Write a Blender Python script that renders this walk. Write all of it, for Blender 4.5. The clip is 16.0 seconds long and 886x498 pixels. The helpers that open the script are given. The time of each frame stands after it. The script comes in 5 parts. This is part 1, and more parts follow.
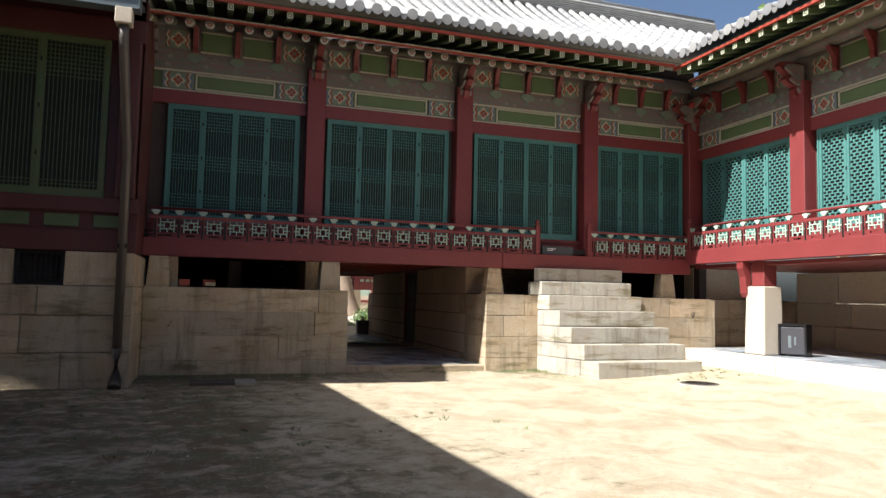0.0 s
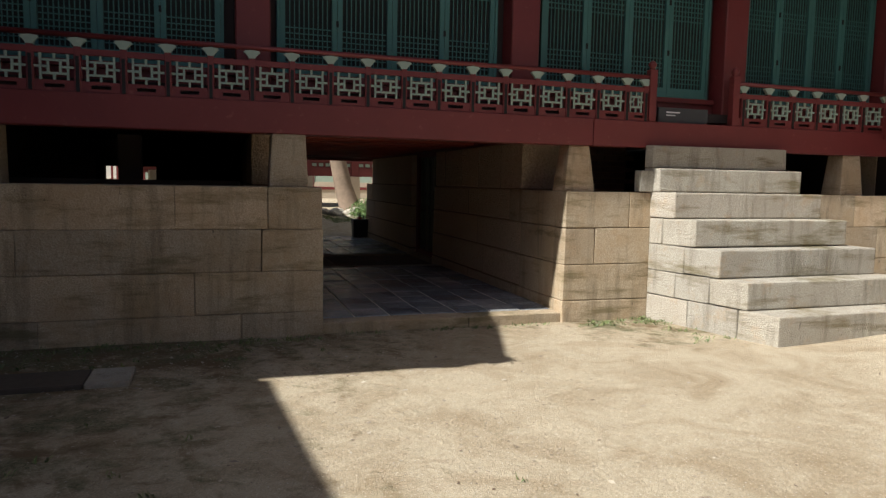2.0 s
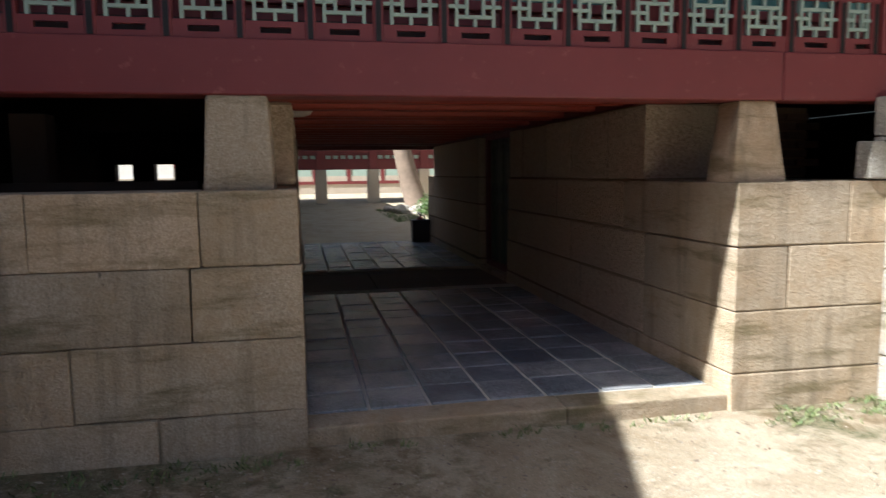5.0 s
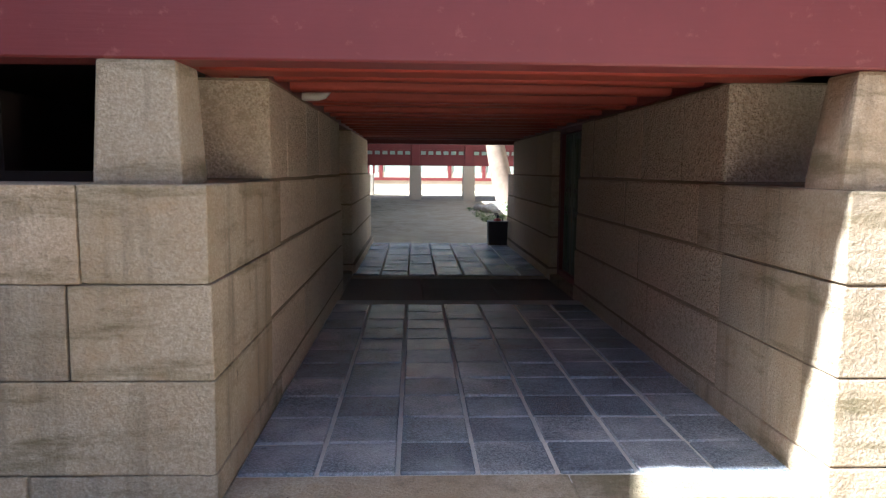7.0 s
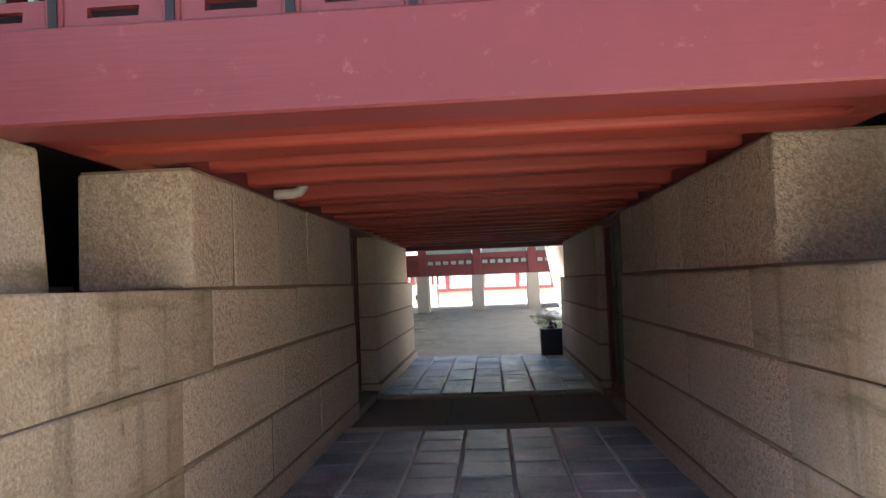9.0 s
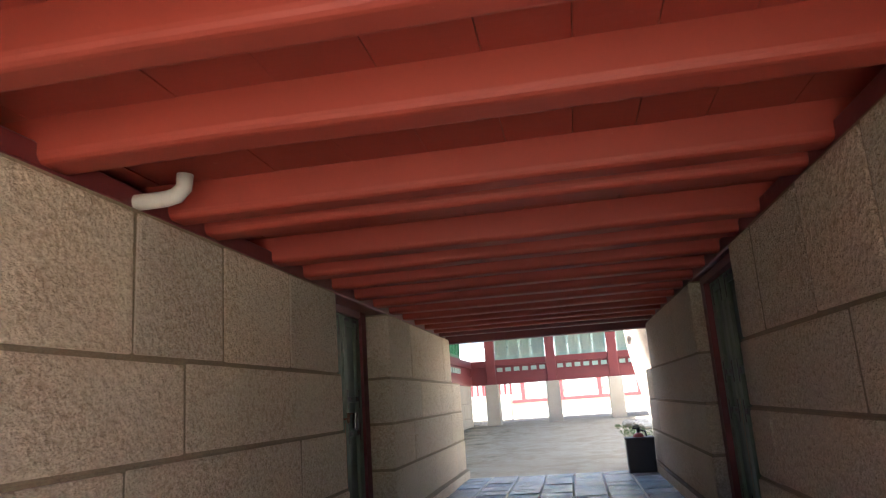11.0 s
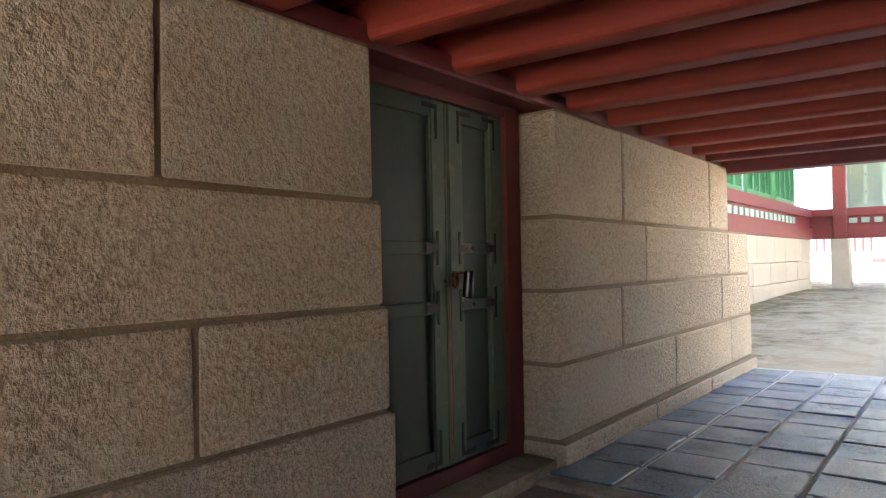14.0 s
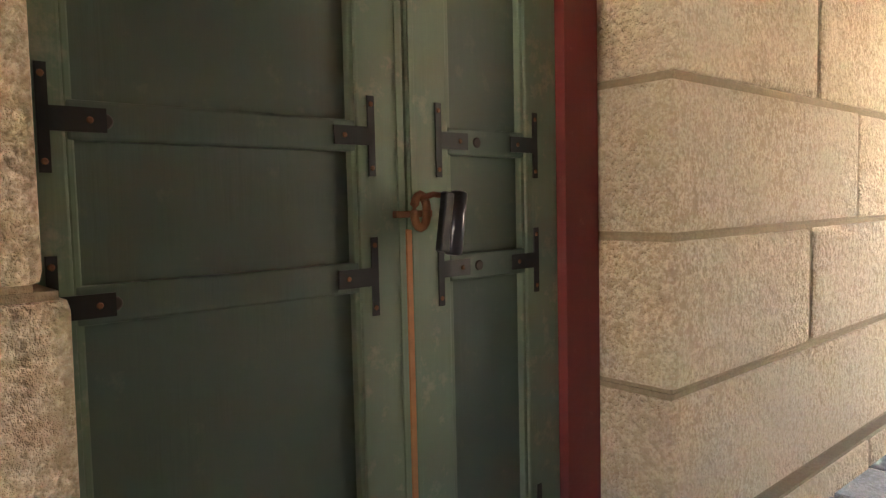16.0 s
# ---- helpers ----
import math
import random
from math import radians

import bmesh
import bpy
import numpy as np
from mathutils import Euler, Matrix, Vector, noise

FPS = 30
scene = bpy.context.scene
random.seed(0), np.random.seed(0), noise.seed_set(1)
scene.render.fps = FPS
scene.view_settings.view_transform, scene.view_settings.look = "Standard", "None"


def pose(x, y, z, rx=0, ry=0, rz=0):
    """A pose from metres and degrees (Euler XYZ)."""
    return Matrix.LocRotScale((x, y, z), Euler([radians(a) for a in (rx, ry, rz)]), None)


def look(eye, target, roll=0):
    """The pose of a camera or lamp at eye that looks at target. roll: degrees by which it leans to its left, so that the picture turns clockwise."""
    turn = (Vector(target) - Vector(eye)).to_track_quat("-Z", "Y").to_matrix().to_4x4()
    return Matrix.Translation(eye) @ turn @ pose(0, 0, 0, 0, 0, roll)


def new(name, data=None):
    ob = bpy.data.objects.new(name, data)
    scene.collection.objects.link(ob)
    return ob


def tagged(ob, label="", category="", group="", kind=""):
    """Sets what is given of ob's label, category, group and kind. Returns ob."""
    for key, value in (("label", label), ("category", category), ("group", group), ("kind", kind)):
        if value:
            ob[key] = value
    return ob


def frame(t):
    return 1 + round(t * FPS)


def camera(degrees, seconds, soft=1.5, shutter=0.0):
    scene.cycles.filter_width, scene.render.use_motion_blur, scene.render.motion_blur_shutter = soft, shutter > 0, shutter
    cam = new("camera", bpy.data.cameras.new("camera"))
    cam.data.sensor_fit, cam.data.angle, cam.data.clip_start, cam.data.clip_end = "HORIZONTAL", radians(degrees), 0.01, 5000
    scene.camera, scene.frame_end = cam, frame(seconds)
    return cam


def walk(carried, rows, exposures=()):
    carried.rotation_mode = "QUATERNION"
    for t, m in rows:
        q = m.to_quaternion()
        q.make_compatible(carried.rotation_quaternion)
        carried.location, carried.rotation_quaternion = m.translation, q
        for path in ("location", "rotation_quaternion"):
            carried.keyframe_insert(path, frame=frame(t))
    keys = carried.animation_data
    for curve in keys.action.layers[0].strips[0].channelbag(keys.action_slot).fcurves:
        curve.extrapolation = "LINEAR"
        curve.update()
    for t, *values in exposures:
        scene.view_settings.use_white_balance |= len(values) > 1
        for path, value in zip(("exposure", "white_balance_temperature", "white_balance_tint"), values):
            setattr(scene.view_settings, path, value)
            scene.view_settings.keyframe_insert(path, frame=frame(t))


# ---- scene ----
cam = camera(65.0, 16.0, soft=1.25, shutter=0.2)
# t, x, y, z, yaw, pitch, roll
PATH = [
    (0.0, -2.200, -11.951, 1.297, -18.16, 3.99, -1.24),
    (0.5, -1.880, -10.661, 1.347, -18.64, 0.37, -2.13),
    (1.0, -1.550, -9.300, 1.398, -20.29, -0.82, -0.99),
    (1.5, -1.229, -7.929, 1.453, -19.39, -2.99, 1.06),
    (2.0, -0.950, -6.650, 1.455, -18.10, -5.52, -1.05),
    (2.5, -0.769, -6.150, 1.577, -21.00, -7.29, -1.04),
    (3.0, -0.644, -5.701, 1.564, -19.64, -6.07, -0.35),
    (3.5, -0.400, -5.248, 1.570, -20.59, -6.34, -1.59),
    (4.0, -0.237, -4.824, 1.539, -18.08, -6.90, 0.68),
    (4.5, -0.128, -4.329, 1.454, -17.40, -6.98, -0.19),
    (5.0, 0.011, -3.777, 1.460, -11.49, -6.30, 0.71),
    (5.2, 0.078, -3.639, 1.473, -6.34, -3.47, -0.11),
    (7.3, 0.993, -2.673, 1.429, -0.64, -6.65, -0.59),
    (7.5, 1.133, -2.562, 1.409, 1.62, -5.69, -0.71),
    (8.0, 1.291, -2.224, 1.434, 0.55, -5.76, -0.83),
    (8.5, 1.354, -2.118, 1.435, 0.36, -4.91, 0.69),
    (9.0, 1.350, -1.910, 1.366, 3.73, 2.75, 2.26),
    (9.2, 1.330, -1.713, 1.369, 3.89, 4.67, 2.63),
    (11.3, 1.587, 0.575, 1.127, 9.87, 13.14, 3.99),
    (11.5, 1.598, 0.803, 1.130, 9.65, 13.55, 3.80),
    (12.0, 1.716, 1.421, 1.189, 13.78, 13.87, 1.56),
    (12.5, 1.724, 1.990, 1.225, 16.93, 10.42, 3.55),
    (13.0, 1.825, 2.414, 1.182, 25.68, 5.26, 1.58),
    (13.5, 1.744, 2.827, 1.177, 31.07, 1.94, 1.69),
    (14.0, 1.730, 3.069, 1.150, 37.37, 1.07, 0.99),
    (14.5, 1.833, 3.220, 1.114, 40.77, -0.91, -0.33),
    (15.0, 1.685, 3.828, 1.128, 45.18, -1.19, -0.08),
    (15.5, 1.000, 4.650, 1.080, 48.20, -0.40, 0.60),
    (16.0, 0.880, 4.800, 1.080, 48.60, -3.70, 1.30),
]


def heading(x, y, z, yaw, pitch, roll):
    a, p = radians(yaw), radians(pitch)
    way = Vector((-math.sin(a) * math.cos(p), math.cos(a) * math.cos(p), math.sin(p)))
    eye = Vector((x, y, z))
    return look(eye, eye + way, -roll)


walk(cam, [(r[0], heading(*r[1:])) for r in PATH],
     exposures=[(0.0, 1.50, 5900, 10), (0.5, 1.05, 6000, 10), (1.0, 0.72, 6150, 10), (3.0, 0.95, 6000, 10), (4.5, 1.20, 5850, 10), (5.2, 1.75, 5450, 10), (7.3, 2.85, 5150, 10),
                (8.0, 2.95, 5050, 10), (8.5, 2.90, 5050, 10), (9.2, 3.60, 5200, 10), (11.3, 4.20, 5200, 10), (12.5, 4.45, 5150, 10), (13.5, 4.70, 5150, 10), (14.5, 5.25, 5700, 10),
                (15.0, 5.45, 6000, 10), (15.5, 6.30, 6400, 10), (16.0, 6.65, 6200, 10)])

# ---- sky and sun ----
SUN_WAY = Vector((4.7, 1.18, -5.2)).normalized()
world = bpy.data.worlds.new("sky")
scene.world = world
world.use_nodes = True
wn = world.node_tree
sky = wn.nodes.new("ShaderNodeTexSky")
sky.sky_type, sky.sun_disc = "NISHITA", False
sky.dust_density, sky.air_density = 4.5, 1.0
sky.sun_elevation = math.asin(-SUN_WAY.z)
sky.sun_rotation = math.atan2(-SUN_WAY.x, -SUN_WAY.y)
wn.nodes["Background"].inputs["Strength"].default_value = 0.046
wn.links.new(sky.outputs[0], wn.nodes["Background"].inputs["Color"])
sun = new("sun", bpy.data.lights.new("sun", "SUN"))
sun.data.energy, sun.data.angle, sun.data.color = 5.0, radians(0.53), (1.0, 0.93, 0.82)
sun.matrix_world = look((-20, 0, 30), Vector((-20, 0, 30)) + SUN_WAY)

scene.cycles.max_bounces, scene.cycles.diffuse_bounces = 12, 8

# ---- materials ----


def material(name):
    m = bpy.data.materials.new(name)
    m.use_nodes = True
    return m, m.node_tree, m.node_tree.nodes["Principled BSDF"]


def nd(tree, kind, **values):
    n = tree.nodes.new(kind)
    for k, v in values.items():
        n.inputs[k.replace("_", " ")].default_value = v
    return n


def ramp(tree, source, stops):
    r = tree.nodes.new("ShaderNodeValToRGB")
    while len(r.color_ramp.elements) < len(stops):
        r.color_ramp.elements.new(0.5)
    for e, (p, c) in zip(r.color_ramp.elements, stops):
        e.position, e.color = p, (*c, 1)
    tree.links.new(source, r.inputs[0])
    return r.outputs[0]


def mixed(tree, fac, a, b, mode="MIX"):
    n = tree.nodes.new("ShaderNodeMix")
    n.data_type, n.blend_type = "RGBA", mode
    for sock, v in ((n.inputs[0], fac), (n.inputs[6], a), (n.inputs[7], b)):
        if hasattr(v, "is_linked"):
            tree.links.new(v, sock)
        elif isinstance(v, tuple):
            sock.default_value = (*v, 1)
        else:
            sock.default_value = v
    return n.outputs[2]


def coords(tree):
    return tree.nodes.new("ShaderNodeNewGeometry").outputs["Position"]


def noisy(tree, where, scale, detail=4.0, rough=0.6, dist=0.0):
    n = nd(tree, "ShaderNodeTexNoise", Scale=scale, Detail=detail, Roughness=rough, Distortion=dist)
    tree.links.new(where, n.inputs["Vector"])
    return n.outputs["Fac"]


def bumped(tree, bsdf, parts):
    last = None
    for height, strength, dist in parts:
        b = nd(tree, "ShaderNodeBump", Strength=strength, Distance=dist)
        tree.links.new(height, b.inputs["Height"])
        if last:
            tree.links.new(last, b.inputs["Normal"])
        last = b.outputs[0]
    tree.links.new(last, bsdf.inputs["Normal"])


def stretched(tree, where, sx, sy, sz):
    m = nd(tree, "ShaderNodeMapping", Scale=(sx, sy, sz))
    tree.links.new(where, m.inputs["Vector"])
    return m.outputs[0]


def stone(name, base, speck_pit, stain, relief=0.004, rough=0.85, spread=0.1, streak=False, pit=62):
    m, t, b = material(name)
    p = coords(t)
    fine = noisy(t, p, 95, 3, 0.7)
    mid = noisy(t, p, pit, 4, 0.62)
    big = noisy(t, p, 1.7, 5, 0.6)
    c = mixed(t, ramp(t, fine, [(0.35, (0, 0, 0)), (0.62, (1, 1, 1))]), speck_pit, base)
    # Pits of the relief are darkened here: their shade is put into the colour.
    c = mixed(t, ramp(t, mid, [(0.38, (0.85, 0.85, 0.85)), (0.5, (0, 0, 0))]), c, speck_pit)
    c = mixed(t, ramp(t, big, [(0.42, (0, 0, 0)), (0.72, (0.75, 0.75, 0.75))]), c, stain)
    if streak:
        runs = noisy(t, stretched(t, p, 7.0, 7.0, 0.9), 1.0, 6, 0.65)
        c = mixed(t, ramp(t, runs, [(0.52, (0, 0, 0)), (0.78, (0.8, 0.8, 0.8))]), c, (0.13, 0.115, 0.08))
        c = mixed(t, ramp(t, noisy(t, p, 4.5, 6, 0.7), [(0.55, (0, 0, 0)), (0.8, (0.6, 0.6, 0.6))]), c, (0.40, 0.27, 0.14))
        algae = noisy(t, stretched(t, p, 0.8, 0.8, 4.5), 1.3, 6, 0.68)
        c = mixed(t, ramp(t, algae, [(0.53, (0, 0, 0)), (0.66, (0.75, 0.75, 0.75))]), c, (0.15, 0.125, 0.06))
        soot = noisy(t, stretched(t, p, 6.0, 6.0, 1.6), 1.0, 5, 0.7)
        c = mixed(t, ramp(t, soot, [(0.67, (0, 0, 0)), (0.71, (0.85, 0.85, 0.85))]), c, (0.045, 0.04, 0.035))
    info = t.nodes.new("ShaderNodeObjectInfo")
    tone = ramp(t, info.outputs["Random"], [(0, (1 - spread,) * 3), (0.5, (1.0, 0.985, 0.95)), (1, (1 + spread, 1 + spread * 0.6, 1 + spread * 0.2))])
    c = mixed(t, 1.0, c, tone, "MULTIPLY")
    t.links.new(c, b.inputs["Base Color"])
    b.inputs["Roughness"].default_value = rough
    b.inputs["Specular IOR Level"].default_value = 0.25 if rough > 0.6 else 0.75
    bumped(t, b, [(big, 0.3, 0.02), (mid, 0.8, relief * 2.6), (fine, 0.5, relief)])
    return m


def painted(name, base, worn, rough=0.55, grain=(4, 60, 60), wear=0.62, soft=0.1):
    m, t, b = material(name)
    p = coords(t)
    g = noisy(t, stretched(t, p, *grain), 1.0, 5, 0.6)
    s = noisy(t, p, 2.2, 6, 0.65)
    d = noisy(t, p, 14, 5, 0.7)
    c = mixed(t, ramp(t, s, [(0.35, (0, 0, 0)), (0.75, (0.55, 0.55, 0.55))]), base, tuple(v * 0.72 for v in base))
    c = mixed(t, ramp(t, d, [(wear, (0, 0, 0)), (wear + soft, (0.8, 0.8, 0.8))]), c, worn)
    t.links.new(c, b.inputs["Base Color"])
    b.inputs["Roughness"].default_value = rough
    bumped(t, b, [(g, 0.35, 0.003), (d, 0.2, 0.002)])
    return m


def plain(name, base, rough=0.6, metal=0.0, vary=0.15, scale=9.0):
    m, t, b = material(name)
    n = noisy(t, coords(t), scale, 5, 0.65)
    c = mixed(t, n, tuple(v * (1 - vary) for v in base), tuple(min(1, v * (1 + vary)) for v in base))
    t.links.new(c, b.inputs["Base Color"])
    b.inputs["Roughness"].default_value, b.inputs["Metallic"].default_value = rough, metal
    bumped(t, b, [(noisy(t, coords(t), scale * 9, 3, 0.6), 0.2, 0.002)])
    return m


GRANITE = stone("warm granite", (0.80, 0.70, 0.55), (0.50, 0.385, 0.26), (0.66, 0.57, 0.44), 0.025, pit=34)
GRANITE_SMOOTH = stone("dressed granite", (0.54, 0.46, 0.35), (0.38, 0.31, 0.22), (0.36, 0.26, 0.15), 0.006, spread=0.16, streak=True)
STAIR_STONE = stone("grey granite", (0.50, 0.48, 0.42), (0.34, 0.32, 0.28), (0.33, 0.30, 0.25), 0.010, streak=True)
PALE_STONE = stone("pale granite", (0.52, 0.47, 0.39), (0.40, 0.355, 0.29), (0.40, 0.35, 0.275), 0.003)
EARTH = stone("packed dark earth", (0.31, 0.265, 0.21), (0.19, 0.16, 0.125), (0.24, 0.2, 0.155), 0.006)
JOINT = stone("pale floor joint mortar", (0.70, 0.67, 0.60), (0.58, 0.55, 0.48), (0.50, 0.48, 0.42), 0.002)
MORTAR = stone("lime mortar", (0.36, 0.29, 0.2), (0.28, 0.22, 0.15), (0.25, 0.2, 0.13), 0.003)
BRICK_TILE = stone("blue grey floor tile", (0.30, 0.345, 0.40), (0.115, 0.135, 0.16), (0.54, 0.57, 0.60), 0.005, 0.27, 0.35)
RED = painted("dark red painted timber", (0.165, 0.028, 0.028), (0.24, 0.075, 0.06), 0.5)
# RED brightened: warm bounce light in the colour on passage timber; flowers plainly red.
RED_BRIGHT = painted("bright red paint, bounce-lit on passage timber", (0.30, 0.043, 0.022), (0.38, 0.15, 0.10), 0.6, (3, 30, 30), 0.68)
# RED made darker for the side range, whose deep shade sits in the colour.
RED_SHADED = painted("red painted timber with shade in its colour", (0.085, 0.022, 0.02), (0.11, 0.04, 0.035), 0.55)
TEAL = painted("teal painted timber", (0.06, 0.17, 0.155), (0.10, 0.2, 0.18), 0.55)
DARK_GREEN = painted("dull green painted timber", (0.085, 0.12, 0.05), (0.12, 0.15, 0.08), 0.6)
DOOR_GREEN = painted("faded green door paint", (0.07, 0.098, 0.072), (0.135, 0.14, 0.10), 0.6, (60, 60, 3), 0.60, 0.2)
DOOR_EDGE = painted("pale green door edge", (0.135, 0.175, 0.12), (0.28, 0.26, 0.18), 0.6, (60, 60, 3), 0.56, 0.2)
LOTUS = painted("pale celadon paint", (0.33, 0.42, 0.35), (0.42, 0.48, 0.4), 0.6)
CELADON_DULL = painted("dull celadon paint", (0.16, 0.21, 0.16), (0.22, 0.25, 0.2), 0.6)
PANEL_GREEN = painted("olive green panel paint", (0.10, 0.15, 0.065), (0.16, 0.2, 0.11), 0.6)
RAFTER_PAINT = painted("dull olive rafter paint", (0.14, 0.13, 0.085), (0.2, 0.17, 0.12), 0.65)
CREAM = plain("cream line paint", (0.42, 0.40, 0.31), 0.6)
IRON = plain("black iron", (0.025, 0.024, 0.023), 0.5, 0.6)
DULL_IRON = plain("dull brown iron", (0.085, 0.07, 0.055), 0.8, 0.2, 0.4, 20)
RUST = plain("rusty iron", (0.16, 0.065, 0.03), 0.75, 0.3, 0.4, 40)
OCHRE = plain("bare orange timber", (0.36, 0.15, 0.06), 0.7, 0, 0.3, 30)
STEEL = plain("dark steel", (0.055, 0.055, 0.06), 0.28, 0.9)
ZINC = plain("grey painted sheet metal", (0.13, 0.16, 0.17), 0.45, 0.4, 0.3)
PIPE = plain("brown grey pipe paint", (0.10, 0.085, 0.075), 0.5, 0.3)
# Near-black: on underfloor, room and eave surfaces it holds shade in the colour.
DARK = plain("dark timber and painted-in shade", (0.05, 0.035, 0.03), 0.8)
PAPER = plain("mulberry paper", (0.50, 0.50, 0.42), 0.9)
# The same paper as PAPER, darkened so that the panes look shaded.
PAPER_SHADED = plain("window paper with shade in its colour", (0.022, 0.026, 0.024), 0.9)
PLASTER = plain("white plaster", (0.72, 0.70, 0.64), 0.9)
BLUE_PAINT = plain("slate blue paint", (0.12, 0.14, 0.25), 0.6)
BLACK_PLASTIC = plain("black plastic", (0.03, 0.03, 0.035), 0.5)
RED_STEEL = plain("red enamel", (0.22, 0.02, 0.02), 0.4)
GREY_PIPE = plain("pale pipe", (0.5, 0.46, 0.4), 0.6)
SIGN_GREY = plain("slate grey sign", (0.05, 0.055, 0.06), 0.4)
SIGN_INK = plain("white lettering", (0.75, 0.75, 0.75), 0.5)


def roof_material():
    m, t, b = material("grey roof tile")
    p = coords(t)
    n = noisy(t, p, 3.5, 6, 0.7)
    f = noisy(t, p, 40, 4, 0.7)
    info = t.nodes.new("ShaderNodeObjectInfo")
    c = mixed(t, ramp(t, n, [(0.3, (0, 0, 0)), (0.75, (1, 1, 1))]), (0.16, 0.165, 0.175), (0.36, 0.36, 0.355))
    c = mixed(t, f, c, (0.27, 0.27, 0.265))
    own = t.nodes.new("ShaderNodeTexCoord")
    w = nd(t, "ShaderNodeTexWave", Scale=0.95, Distortion=0.6, Detail=1.0)
    w.bands_direction, w.wave_profile = "Y", "SAW"
    t.links.new(own.outputs["Object"], w.inputs["Vector"])
    c = mixed(t, ramp(t, w.outputs["Fac"], [(0.0, (0.85, 0.85, 0.85)), (0.1, (0, 0, 0)), (0.9, (0, 0, 0)), (1.0, (0.85, 0.85, 0.85))]), c, (0.045, 0.045, 0.045))
    c = mixed(t, 1.0, c, ramp(t, info.outputs["Random"], [(0, (0.8, 0.8, 0.82)), (1, (1.15, 1.13, 1.08))]), "MULTIPLY")
    t.links.new(c, b.inputs["Base Color"])
    b.inputs["Roughness"].default_value = 0.6
    bumped(t, b, [(w.outputs["Fac"], 0.5, 0.02), (f, 0.4, 0.004)])
    return m


ROOF = roof_material()


def dancheong(name, ground, tones, scale):
    """Painted scroll work: rings and petals of several paints."""
    m, t, b = material(name)
    p = coords(t)
    v = nd(t, "ShaderNodeTexVoronoi", Scale=scale, Randomness=0.35)
    t.links.new(p, v.inputs["Vector"])
    w = nd(t, "ShaderNodeTexWave", Scale=scale * 0.55, Distortion=9.0, Detail=2.0)
    w.wave_type = "RINGS"
    t.links.new(p, w.inputs["Vector"])
    rings = ramp(t, v.outputs["Distance"], [(0.0, tones[0]), (0.14, tones[0]), (0.17, tones[1]), (0.3, ground), (0.38, tones[2]), (0.44, ground), (0.62, tones[3]), (0.7, ground)])
    for e in t.nodes:
        if e.type == "VALTORGB":
            e.color_ramp.interpolation = "CONSTANT"
    c = mixed(t, ramp(t, w.outputs["Fac"], [(0.62, (0, 0, 0)), (0.7, (0.7, 0.7, 0.7))]), rings, tones[2])
    c = mixed(t, ramp(t, noisy(t, p, 6, 5), [(0.45, (0, 0, 0)), (0.8, (0.5, 0.5, 0.5))]), c, (0.16, 0.12, 0.10))
    t.links.new(c, b.inputs["Base Color"])
    b.inputs["Roughness"].default_value = 0.65
    return m


FLORAL = dancheong("floral painted board", (0.13, 0.19, 0.13), [(0.55, 0.11, 0.05), (0.6, 0.5, 0.33), (0.5, 0.18, 0.1), (0.25, 0.3, 0.36)], 7.0)
SCROLL = dancheong("scroll painted board", (0.17, 0.12, 0.12), [(0.17, 0.2, 0.16), (0.22, 0.2, 0.16), (0.13, 0.16, 0.14), (0.2, 0.13, 0.13)], 5.5)


